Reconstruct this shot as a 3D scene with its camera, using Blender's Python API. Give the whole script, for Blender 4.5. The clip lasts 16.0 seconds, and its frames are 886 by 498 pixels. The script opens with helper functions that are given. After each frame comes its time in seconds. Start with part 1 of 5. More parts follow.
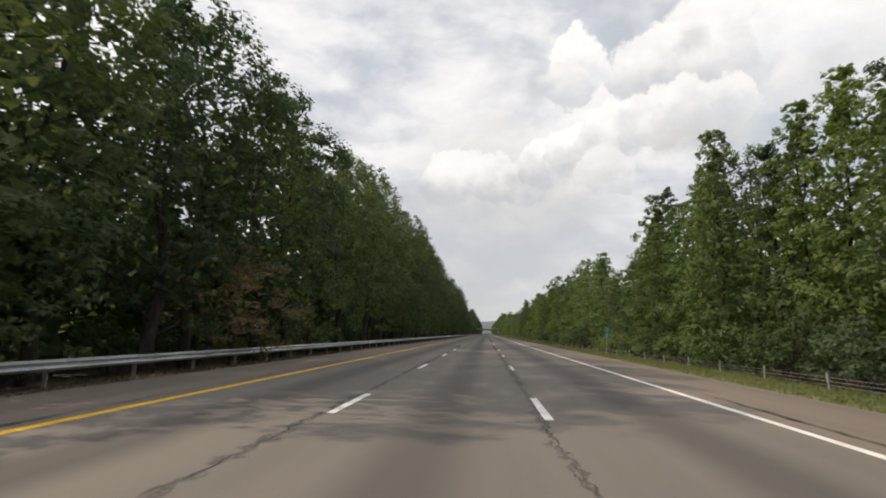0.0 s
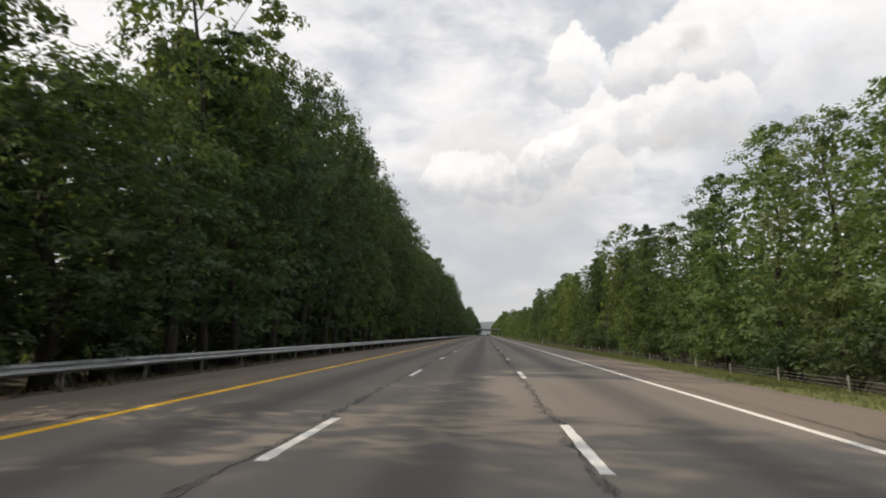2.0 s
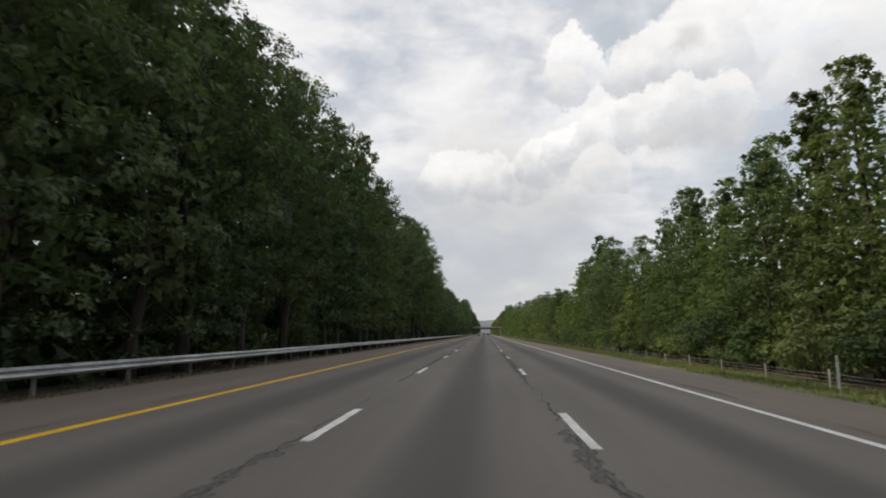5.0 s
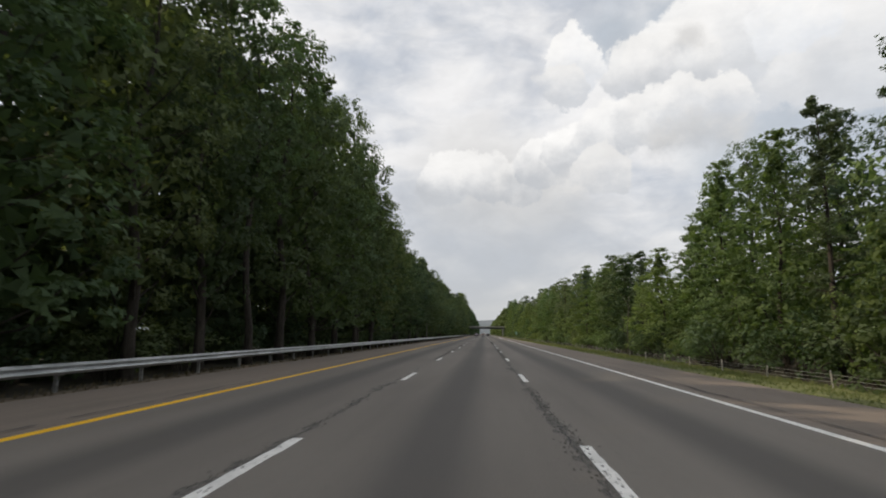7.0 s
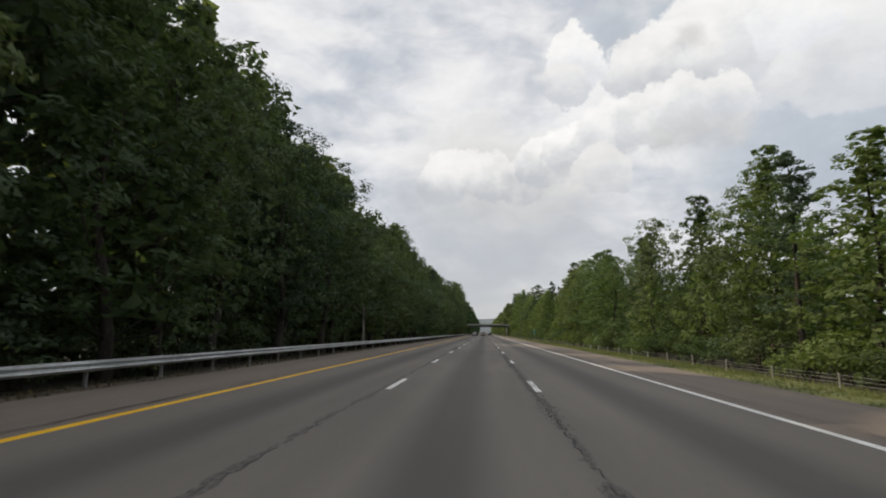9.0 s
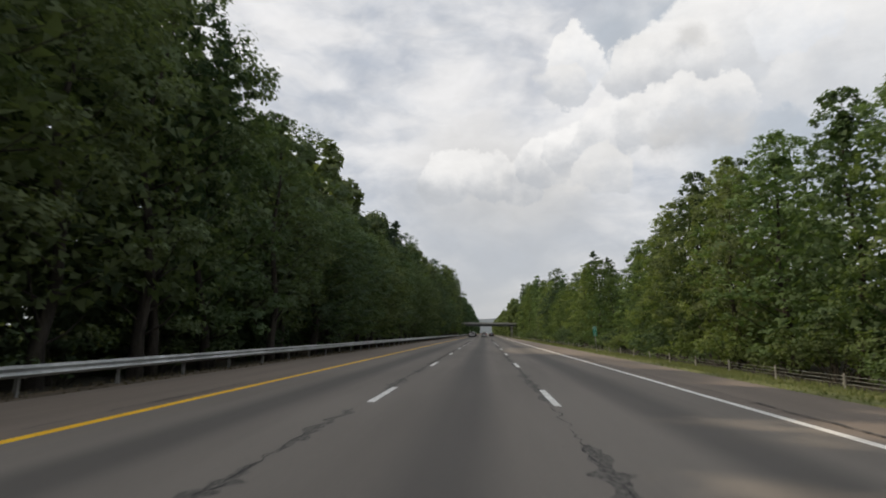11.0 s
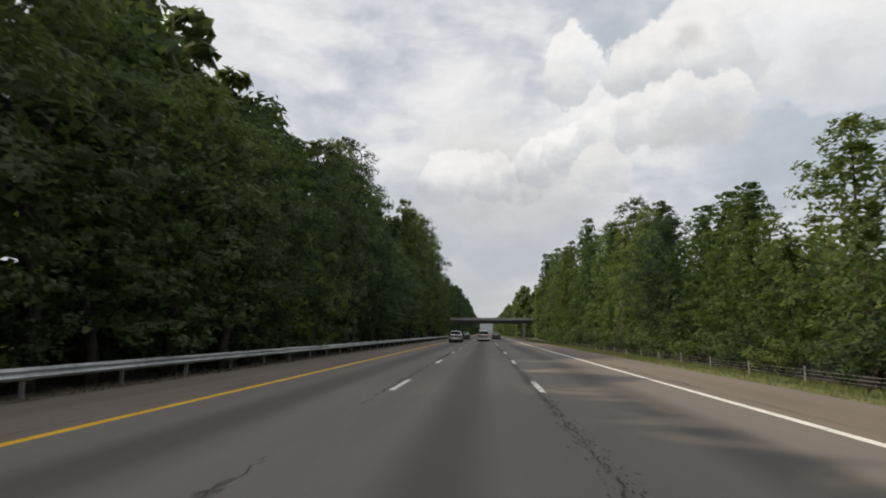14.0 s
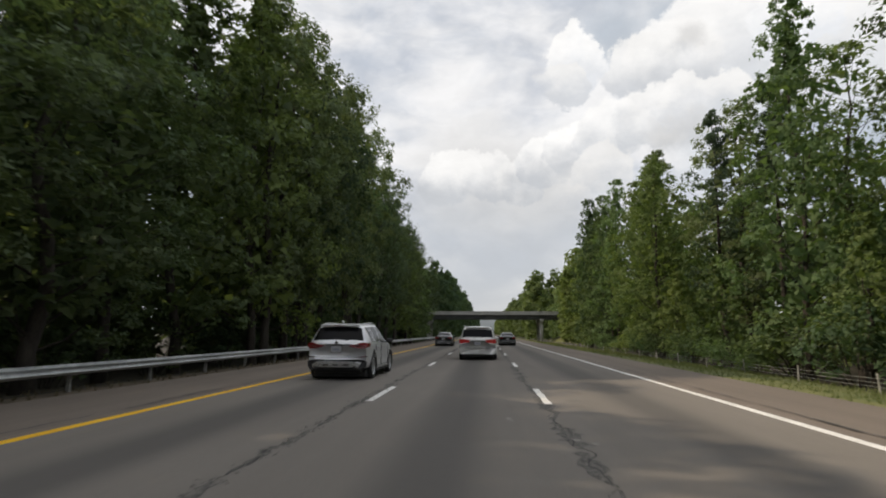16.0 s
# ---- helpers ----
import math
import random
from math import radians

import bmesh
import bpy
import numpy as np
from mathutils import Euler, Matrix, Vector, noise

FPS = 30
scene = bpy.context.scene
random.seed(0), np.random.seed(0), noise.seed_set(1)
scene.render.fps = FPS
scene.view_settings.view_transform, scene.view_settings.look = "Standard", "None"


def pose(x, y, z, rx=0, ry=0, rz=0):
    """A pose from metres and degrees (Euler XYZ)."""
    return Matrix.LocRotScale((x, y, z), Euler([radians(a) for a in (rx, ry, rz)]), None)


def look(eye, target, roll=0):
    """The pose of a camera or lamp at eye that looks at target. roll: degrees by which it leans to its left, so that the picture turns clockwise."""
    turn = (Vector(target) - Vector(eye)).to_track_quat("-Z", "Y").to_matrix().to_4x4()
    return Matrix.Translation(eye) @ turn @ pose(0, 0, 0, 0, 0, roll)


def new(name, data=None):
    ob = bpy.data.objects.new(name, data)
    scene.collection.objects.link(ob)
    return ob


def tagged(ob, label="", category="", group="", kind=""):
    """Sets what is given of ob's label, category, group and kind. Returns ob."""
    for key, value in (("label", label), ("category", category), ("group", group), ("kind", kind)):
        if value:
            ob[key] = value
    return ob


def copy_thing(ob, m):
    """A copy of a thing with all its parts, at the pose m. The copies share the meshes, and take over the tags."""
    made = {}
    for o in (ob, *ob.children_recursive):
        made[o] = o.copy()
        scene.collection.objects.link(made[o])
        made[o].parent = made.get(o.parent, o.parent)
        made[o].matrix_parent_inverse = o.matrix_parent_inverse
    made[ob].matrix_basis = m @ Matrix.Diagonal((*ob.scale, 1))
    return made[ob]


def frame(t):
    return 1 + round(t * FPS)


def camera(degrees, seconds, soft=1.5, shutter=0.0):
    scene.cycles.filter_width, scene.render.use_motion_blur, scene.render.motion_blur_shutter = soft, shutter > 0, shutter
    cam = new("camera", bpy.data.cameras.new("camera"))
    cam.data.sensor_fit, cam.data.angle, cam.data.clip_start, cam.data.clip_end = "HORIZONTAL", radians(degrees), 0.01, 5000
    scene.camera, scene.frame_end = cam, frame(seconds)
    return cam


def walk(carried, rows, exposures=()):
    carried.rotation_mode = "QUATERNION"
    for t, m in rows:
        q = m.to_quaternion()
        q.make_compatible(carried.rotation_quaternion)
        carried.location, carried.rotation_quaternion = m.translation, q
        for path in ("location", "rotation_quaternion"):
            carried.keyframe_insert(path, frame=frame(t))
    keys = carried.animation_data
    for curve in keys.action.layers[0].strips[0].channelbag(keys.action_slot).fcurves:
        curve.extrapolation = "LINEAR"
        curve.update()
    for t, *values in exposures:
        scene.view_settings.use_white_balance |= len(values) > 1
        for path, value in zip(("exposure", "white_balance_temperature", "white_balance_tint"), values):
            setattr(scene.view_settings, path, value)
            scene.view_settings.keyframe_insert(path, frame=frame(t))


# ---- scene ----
# ---- camera and its drive ----
FOV = 77.8
cam = camera(FOV, 16.0, soft=1.9, shutter=0.08)
DASH_PERIOD = 12.19          # 10 ft stripe and 30 ft gap


def drive(t):
    """Metres along the road at t seconds: about 71 mph, easing off a little."""
    return DASH_PERIOD * (2.649 * t - 0.00275 * t * t + 0.00005 * t ** 3)


# seconds, yaw, pitch, roll, side, height, metres behind the even drive
TURNS = [(0.0, 4.45, 8.68, -0.85, 0.80, 1.375, 0.16), (1.0, 4.26, 8.66, -0.76, 0.68, 1.375, 0.16), (2.0, 4.36, 8.76, -0.72, 0.60, 1.375, 0.24), (3.0, 4.45, 8.78, -0.70, 0.42, 1.375, 0.24),
         (3.5, 4.34, 8.80, -0.52, 0.36, 1.372, 0.20), (4.0, 4.28, 8.75, -0.36, 0.40, 1.388, 0.18), (6.5, 4.33, 8.64, -0.30, 0.62, 1.38, 0.14), (7.0, 4.25, 8.73, -0.38, 0.60, 1.375, 0.22),
         (7.5, 4.36, 8.70, -0.40, 0.62, 1.385, 0.18), (8.0, 4.29, 8.63, -0.33, 0.62, 1.39, 0.20), (10.5, 4.32, 8.62, -0.55, 0.46, 1.392, 0.28), (11.5, 4.36, 8.68, -0.48, 0.43, 1.38, 0.40),
         (12.5, 4.50, 8.66, -0.26, 0.47, 1.39, 0.42), (13.5, 4.46, 8.78, -0.24, 0.45, 1.38, 0.55), (14.5, 4.27, 8.58, -0.20, 0.48, 1.395, 0.45), (15.0, 4.15, 8.62, -0.16, 0.51, 1.38, 0.55),
         (15.5, 4.22, 8.72, -0.22, 0.54, 1.372, 0.75), (16.0, 4.46, 8.68, -0.24, 0.60, 1.39, 0.80)]


def turn_at(t):
    for a, b in zip(TURNS, TURNS[1:]):
        if t <= b[0] + 1e-6:
            k = (t - a[0]) / (b[0] - a[0])
            return [p + (q - p) * k for p, q in zip(a[1:], b[1:])]
    return list(TURNS[-1][1:])


ROWS = []
for step in range(33):
    t = step * 0.5
    yaw, pitch, roll, side, height, behind = turn_at(t)
    ROWS.append((t, pose(side, drive(t) - behind, height, 90 + pitch, roll, yaw)))
# the lens is a little warm, and the exposure follows the shade
walk(cam, ROWS, [(0.0, 0.10, 6700, 11), (3.0, 0.08, 6660, 11), (6.5, 0.0, 6560, 10), (10.5, -0.06, 6560, 10), (12.5, -0.12, 6560, 10), (14.0, -0.08, 6560, 10), (16.0, 0.06, 6560, 10)])
END_Y = drive(16.0) - 0.80

# ---- sky and sun ----
SUN_ELEV, SUN_AZ = 40.0, -88.0        # azimuth from the road's direction, to the right positive


def build_sky():
    world = bpy.data.worlds.new("sky")
    world.use_nodes = True
    scene.world = world
    nt = world.node_tree
    nt.nodes.clear()
    N, L = nt.nodes.new, nt.links.new

    def put(sock, v):
        if isinstance(v, bpy.types.NodeSocket):
            L(v, sock)
        else:
            sock.default_value = v

    def math_(op, a, b=0.0, c=0.0, clamp=False):
        n = N("ShaderNodeMath")
        n.operation, n.use_clamp = op, clamp
        for s, v in zip(n.inputs, (a, b, c)):
            put(s, v)
        return n.outputs[0]

    def vmath(op, a, b=(0, 0, 0)):
        n = N("ShaderNodeVectorMath")
        n.operation = op
        put(n.inputs[0], a)
        put(n.inputs[1], b)
        return n.outputs["Value"] if op in ("LENGTH", "DOT_PRODUCT", "DISTANCE") else n.outputs[0]

    def ramp(v, lo, hi, a=0.0, b=1.0):
        n = N("ShaderNodeMapRange")
        n.interpolation_type = "SMOOTHSTEP"
        for s, w in zip(n.inputs[:5], (v, lo, hi, a, b)):
            put(s, w)
        return n.outputs[0]

    def mix(f, a, b):
        n = N("ShaderNodeMix")
        n.data_type = "RGBA"
        put(n.inputs[0], f)
        put(n.inputs[6], a)
        put(n.inputs[7], b)
        return n.outputs[2]

    def fbm(vec, scale, detail=6, rough=0.55, dist=0.0):
        n = N("ShaderNodeTexNoise")
        put(n.inputs["Vector"], vec)
        n.inputs["Scale"].default_value = scale
        n.inputs["Detail"].default_value = detail
        n.inputs["Roughness"].default_value = rough
        n.inputs["Distortion"].default_value = dist
        return n.outputs["Fac"], n.outputs["Color"]

    sky = N("ShaderNodeTexSky")
    sky.sky_type, sky.sun_disc = "NISHITA", False
    sky.sun_elevation, sky.sun_rotation = radians(SUN_ELEV), radians(SUN_AZ)
    sky.air_density, sky.dust_density = 1.0, 2.0
    way = N("ShaderNodeTexCoord").outputs["Generated"]
    sep = N("ShaderNodeSeparateXYZ")
    L(way, sep.inputs[0])
    up = sep.outputs["Z"]
    blue = vmath("SCALE", sky.outputs[0])
    blue.node.inputs["Scale"].default_value = 0.10

    # a soft grey and white layer, flatter towards the horizon
    tall = N("ShaderNodeCombineXYZ")
    put(tall.inputs[0], sep.outputs["X"])
    put(tall.inputs[1], sep.outputs["Y"])
    put(tall.inputs[2], math_("MULTIPLY", up, 2.0))
    warp = fbm(tall.outputs[0], 3.0, 4)[1]
    warped = vmath("ADD", tall.outputs[0], vmath("MULTIPLY", vmath("SUBTRACT", warp, (0.5, 0.5, 0.5)), (0.16, 0.16, 0.16)))
    broad = fbm(warped, 2.6, 7, 0.5)[0]
    fine = fbm(warped, 7.0, 8, 0.55)[0]
    veil = math_("ADD", math_("MULTIPLY", broad, 0.65), math_("MULTIPLY", fine, 0.35))
    shade = mix(ramp(veil, 0.40, 0.60), (0.51, 0.555, 0.63, 1), (0.945, 0.94, 0.94, 1))
    # rounded heaps of cloud: direction, radius; white on top, grey below
    bumps = fbm(way, 7.0, 8, 0.62)[1]
    puff = vmath("MULTIPLY", vmath("SUBTRACT", bumps, (0.5, 0.5, 0.5)), (0.075, 0.075, 0.075))
    crisp = vmath("MULTIPLY", vmath("SUBTRACT", fbm(way, 22.0, 6, 0.62)[1], (0.5, 0.5, 0.5)), (0.05, 0.05, 0.05))
    at = vmath("ADD", vmath("ADD", way, puff), crisp)
    curl = fbm(way, 13.0, 6, 0.6)[0]
    for az, el, r, low, high in HEAPS:
        c = Vector((math.sin(radians(az)) * math.cos(radians(el)), math.cos(radians(az)) * math.cos(radians(el)), math.sin(radians(el))))
        off = vmath("SUBTRACT", at, tuple(c))
        off = vmath("MULTIPLY", off, (1.0, 1.0, 1.15))
        inside = ramp(vmath("LENGTH", off), *((r * 1.0, r * 0.86) if high > 0.84 else (r * 1.25, r * 0.15)))
        rise = ramp(math_("DIVIDE", math_("SUBTRACT", math_("ADD", up, math_("MULTIPLY", math_("SUBTRACT", curl, 0.5), 0.13)), c.z), r), -0.75, 0.55)
        if high < 0.66:
            low, high = Vector((0.89, 0.99, 1.11)) * low, Vector((0.91, 0.99, 1.09)) * high
        else:
            low, high = Vector((0.97, 1.0, 1.045)) * low, Vector((1.035, 1.022, 1.0)) * high
        shade = mix(math_("MULTIPLY", inside, 0.88), shade, mix(rise, (*low, 1), (*high, 1)))
    gap = ramp(fbm(way, 3.2, 5, 0.5, 0.3)[0], 0.60, 0.70)
    gap = math_("MULTIPLY", gap, ramp(up, 0.25, 0.5))
    shade = mix(math_("MULTIPLY", gap, 0.5), shade, blue)
    ripple = ramp(fbm(warped, 16.0, 7, 0.6)[0], 0.3, 0.7, 0.96, 1.035)
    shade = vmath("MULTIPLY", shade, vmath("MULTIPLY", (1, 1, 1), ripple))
    haze = ramp(up, 0.27, 0.0)
    shade = mix(math_("MULTIPLY", haze, 0.85), shade, (0.58, 0.595, 0.615, 1))
    both = mix(0.92, blue, shade)
    back = N("ShaderNodeBackground")
    L(both, back.inputs[0])
    back.inputs[1].default_value = SKY_STRENGTH
    L(back.outputs[0], N("ShaderNodeOutputWorld").inputs[0])


# azimuth, elevation, radius, grey below, white above
HEAPS = [(-1.0, 14.5, 0.160, 0.60, 0.70), (6.0, 13.5, 0.140, 0.60, 0.68), (14.0, 29.1, 0.073, 0.56, 0.60), (19.7, 30.0, 0.052, 0.56, 0.60), (33.9, 17.8, 0.136, 0.56, 0.65),
         (26.9, 16.5, 0.130, 0.55, 0.62), (33.8, 23.7, 0.118, 0.74, 0.96), (28.4, 25.1, 0.116, 0.72, 0.98), (24.2, 27.3, 0.098, 0.72, 1.00), (19.1, 25.9, 0.076, 0.66, 0.98),
         (16.4, 25.6, 0.064, 0.64, 0.94), (21.1, 26.9, 0.033, 0.62, 0.72), (30.6, 27.0, 0.072, 0.86, 1.00), (9.6, 26.9, 0.057, 0.80, 1.02), (8.4, 25.0, 0.048, 0.70, 0.90),
         (-3.9, 16.0, 0.061, 0.60, 0.98), (-0.0, 16.2, 0.062, 0.58, 0.94), (3.3, 15.6, 0.058, 0.56, 0.90), (6.3, 17.4, 0.059, 0.58, 1.01), (9.4, 18.7, 0.060, 0.60, 1.03),
         (13.1, 19.9, 0.067, 0.66, 0.99), (16.9, 20.7, 0.063, 0.66, 0.96), (20.3, 21.5, 0.053, 0.70, 0.96), (23.8, 21.8, 0.053, 0.72, 0.95), (18.2, 18.5, 0.039, 0.58, 0.68),
         (21.3, 18.8, 0.042, 0.58, 0.68), (24.3, 18.9, 0.041, 0.59, 0.70), (9.7, 14.6, 0.050, 0.63, 0.80), (12.6, 16.2, 0.056, 0.63, 0.86)]
SKY_STRENGTH = 1.0
build_sky()
sun = new("sun", bpy.data.lights.new("sun", "SUN"))
sun.data.energy, sun.data.angle, sun.data.color = 2.7, radians(0.8), (1.0, 0.83, 0.62)
az, el = radians(SUN_AZ), radians(SUN_ELEV)
sun_way = Vector((math.sin(az) * math.cos(el), math.cos(az) * math.cos(el), math.sin(el)))
sun.matrix_world = look(sun_way * 200, (0, 0, 0))
scene.view_settings.exposure = 0.0


# ---- materials ----
def material(name, rough=0.8, metal=0.0, spec=0.4):
    m = bpy.data.materials.new(name)
    m.use_nodes = True
    nt = m.node_tree
    b = nt.nodes["Principled BSDF"]
    b.inputs["Roughness"].default_value = rough
    b.inputs["Metallic"].default_value = metal
    b.inputs["Specular IOR Level"].default_value = spec
    return m, nt, b


def coords(nt, world=True, scale=(1, 1, 1)):
    src = nt.nodes.new("ShaderNodeNewGeometry").outputs["Position"] if world else nt.nodes.new("ShaderNodeTexCoord").outputs["Object"]
    mp = nt.nodes.new("ShaderNodeMapping")
    mp.inputs["Scale"].default_value = scale
    nt.links.new(src, mp.inputs["Vector"])
    return mp.outputs[0]


def noise_node(nt, vec, scale, detail=4, rough=0.55):
    n = nt.nodes.new("ShaderNodeTexNoise")
    n.inputs["Scale"].default_value, n.inputs["Detail"].default_value, n.inputs["Roughness"].default_value = scale, detail, rough
    nt.links.new(vec, n.inputs["Vector"])
    return n.outputs["Fac"]


def blend(nt, fac, a, b, mode="MIX"):
    n = nt.nodes.new("ShaderNodeMix")
    n.data_type, n.blend_type = "RGBA", mode
    for sock, v in zip((n.inputs[0], n.inputs[6], n.inputs[7]), (fac, a, b)):
        if isinstance(v, bpy.types.NodeSocket):
            nt.links.new(v, sock)
        else:
            sock.default_value = v
    return n.outputs[2]


def remap(nt, v, lo, hi, a=0.0, b=1.0, smooth=True):
    n = nt.nodes.new("ShaderNodeMapRange")
    n.interpolation_type = "SMOOTHSTEP" if smooth else "LINEAR"
    nt.links.new(v, n.inputs[0])
    for s, w in zip(n.inputs[1:5], (lo, hi, a, b)):
        s.default_value = w
    return n.outputs[0]


def calc(nt, op, a, b=0.0):
    n = nt.nodes.new("ShaderNodeMath")
    n.operation = op
    for s, v in zip(n.inputs, (a, b)):
        if isinstance(v, bpy.types.NodeSocket):
            nt.links.new(v, s)
        else:
            s.default_value = v
    return n.outputs[0]


def bump(nt, bsdf, height, strength=0.3, dist=0.01):
    n = nt.nodes.new("ShaderNodeBump")
    n.inputs["Strength"].default_value, n.inputs["Distance"].default_value = strength, dist
    nt.links.new(height, n.inputs["Height"])
    nt.links.new(n.outputs[0], bsdf.inputs["Normal"])


def surface(name, dark, light, scale, rough=0.8, metal=0.0, spec=0.4, stretch=(1, 1, 1), world=True, bumpy=0.3, bump_dist=0.01, fine=8.0):
    """Two tones, mottled at a broad and a fine scale, with relief."""
    m, nt, b = material(name, rough, metal, spec)
    vec = coords(nt, world, stretch)
    broad = noise_node(nt, vec, scale, 4)
    small = noise_node(nt, vec, scale * fine, 5)
    f = calc(nt, "ADD", calc(nt, "MULTIPLY", broad, 0.6), calc(nt, "MULTIPLY", small, 0.4))
    nt.links.new(blend(nt, remap(nt, f, 0.35, 0.65), (*dark, 1), (*light, 1)), b.inputs["Base Color"])
    nt.links.new(remap(nt, small, 0.3, 0.7, rough * 0.85, min(1, rough * 1.12)), b.inputs["Roughness"])
    if bumpy:
        bump(nt, b, small, bumpy, bump_dist)
    return m


def asphalt(name, base, tint, lanes=()):
    """Worn asphalt; lanes: middles of lanes, each with a darker oil stripe between paler wheel tracks."""
    m, nt, b = material(name, 0.88, 0, 0.3)
    vec = coords(nt)
    long_ = coords(nt, True, (1, 0.06, 1))
    broad = noise_node(nt, long_, 0.9, 4)
    patch = noise_node(nt, coords(nt, True, (0.35, 0.12, 1)), 0.5, 3)
    grit = noise_node(nt, vec, 55, 3, 0.7)
    stone = noise_node(nt, vec, 9, 4, 0.7)
    f = calc(nt, "ADD", calc(nt, "MULTIPLY", broad, 0.5), calc(nt, "MULTIPLY", patch, 0.5))
    lo = [(base * (1 - 0.18) * c, base * (1 + 0.22) * c) for c in tint]
    col = blend(nt, remap(nt, f, 0.3, 0.7), (*[p[0] for p in lo], 1), (*[p[1] for p in lo], 1))
    col = blend(nt, remap(nt, grit, 0.35, 0.7, 0.0, 0.35), col, (base * 1.9 * tint[0], base * 1.9 * tint[1], base * 1.9 * tint[2], 1))
    col = blend(nt, remap(nt, stone, 0.55, 0.75, 0.0, 0.25), col, (base * 0.55, base * 0.55, base * 0.55, 1))
    if lanes:
        sep = nt.nodes.new("ShaderNodeSeparateXYZ")
        nt.links.new(nt.nodes.new("ShaderNodeNewGeometry").outputs["Position"], sep.inputs[0])
        wob = calc(nt, "MULTIPLY", calc(nt, "SUBTRACT", noise_node(nt, coords(nt, True, (0.2, 0.02, 1)), 1.0, 2), 0.5), 0.5)
        x = calc(nt, "ADD", sep.outputs["X"], wob)
        for mid in lanes:
            off = calc(nt, "ABSOLUTE", calc(nt, "SUBTRACT", x, mid))
            oil = calc(nt, "MULTIPLY", remap(nt, off, 0.85, 0.15, 0.0, 0.62), remap(nt, broad, 0.2, 0.6, 0.6, 1.0))
            col = blend(nt, oil, col, (base * 0.42, base * 0.41, base * 0.40, 1))
    nt.links.new(col, b.inputs["Base Color"])
    nt.links.new(remap(nt, grit, 0.3, 0.7, 0.8, 0.97), b.inputs["Roughness"])
    bump(nt, b, grit, 0.5, 0.006)
    return m


def leaf_material(name, dark, light, glow=0.42):
    m, nt, b = material(name, 0.7, 0, 0.12)
    geo = nt.nodes.new("ShaderNodeNewGeometry")
    info = nt.nodes.new("ShaderNodeObjectInfo")
    f = calc(nt, "ADD", calc(nt, "MULTIPLY", geo.outputs["Random Per Island"], 0.35), calc(nt, "MULTIPLY", info.outputs["Random"], 0.65))
    vec = coords(nt, True)
    f = calc(nt, "ADD", calc(nt, "MULTIPLY", f, 0.45), calc(nt, "MULTIPLY", noise_node(nt, vec, 0.35, 3), 0.25))
    # clump-sized tone: lit boughs and shaded gaps put into the leaf colour
    f = calc(nt, "ADD", f, calc(nt, "MULTIPLY", noise_node(nt, vec, 1.35, 2), 0.30))
    col = blend(nt, remap(nt, f, 0.28, 0.72), (*dark, 1), (*light, 1))
    hue = remap(nt, calc(nt, "FRACT", calc(nt, "MULTIPLY", info.outputs["Random"], 7.31)), 0.0, 1.0)
    col = blend(nt, 1.0, col, blend(nt, hue, (0.88, 0.98, 1.16, 1), (1.06, 1.03, 0.98, 1)), "MULTIPLY")
    nt.links.new(col, b.inputs["Base Color"])
    tr = nt.nodes.new("ShaderNodeBsdfTranslucent")
    nt.links.new(blend(nt, 1.0, col, (1.18, 1.26, 0.60, 1), "MULTIPLY"), tr.inputs[0])
    mx = nt.nodes.new("ShaderNodeMixShader")
    mx.inputs[0].default_value = glow
    nt.links.new(b.outputs[0], mx.inputs[1])
    nt.links.new(tr.outputs[0], mx.inputs[2])
    nt.links.new(mx.outputs[0], nt.nodes["Material Output"].inputs["Surface"])
    return m


M = {}
M["road"] = asphalt("road_asphalt", 0.156, (1.09, 0.985, 0.865), (-3.66, 0.0, 3.66))
M["shoulder"] = asphalt("shoulder_asphalt", 0.155, (1.18, 0.985, 0.82))
M["tar"] = surface("crack_tar", (0.035, 0.034, 0.032), (0.095, 0.09, 0.085), 3.0, 0.8)
M["crumble"] = surface("crumbled_asphalt", (0.030, 0.029, 0.027), (0.215, 0.198, 0.178), 16.0, 0.95, bumpy=0.7, bump_dist=0.015, fine=2.6)
M["chip"] = surface("asphalt_chip", (0.06, 0.056, 0.052), (0.26, 0.245, 0.22), 18.0, 0.95, bumpy=0)
M["scuff"] = surface("scuffed_asphalt", (0.15, 0.14, 0.125), (0.30, 0.28, 0.25), 6.0, 0.9)
M["white_paint"] = surface("white_road_paint", (0.68, 0.665, 0.63), (0.92, 0.905, 0.87), 1.6, 0.7)
M["yellow_paint"] = surface("yellow_road_paint", (0.84, 0.45, 0.015), (0.97, 0.58, 0.03), 0.9, 0.7)
M["soil"] = surface("forest_floor", (0.018, 0.016, 0.011), (0.055, 0.048, 0.032), 0.6, 0.95, bumpy=0.6, bump_dist=0.05)
M["verge"] = surface("verge_turf", (0.09, 0.115, 0.034), (0.20, 0.20, 0.075), 0.8, 0.95, bumpy=0.6, bump_dist=0.04)
M["grass"] = leaf_material("grass_blades", (0.110, 0.140, 0.045), (0.25, 0.25, 0.105), 0.3)
M["straw"] = leaf_material("dry_grass", (0.10, 0.08, 0.05), (0.24, 0.19, 0.12), 0.2)
M["dirt"] = surface("brown_dirt", (0.07, 0.055, 0.038), (0.17, 0.135, 0.095), 1.4, 0.95, bumpy=0.6, bump_dist=0.04)
M["crack"] = surface("open_crack", (0.025, 0.024, 0.022), (0.060, 0.058, 0.054), 3.0, 0.9)
M["sapling_bark"] = surface("sapling_bark", (0.075, 0.070, 0.060), (0.19, 0.175, 0.15), 3.0, 0.9, stretch=(2, 2, 0.5), bumpy=0.5, bump_dist=0.01)
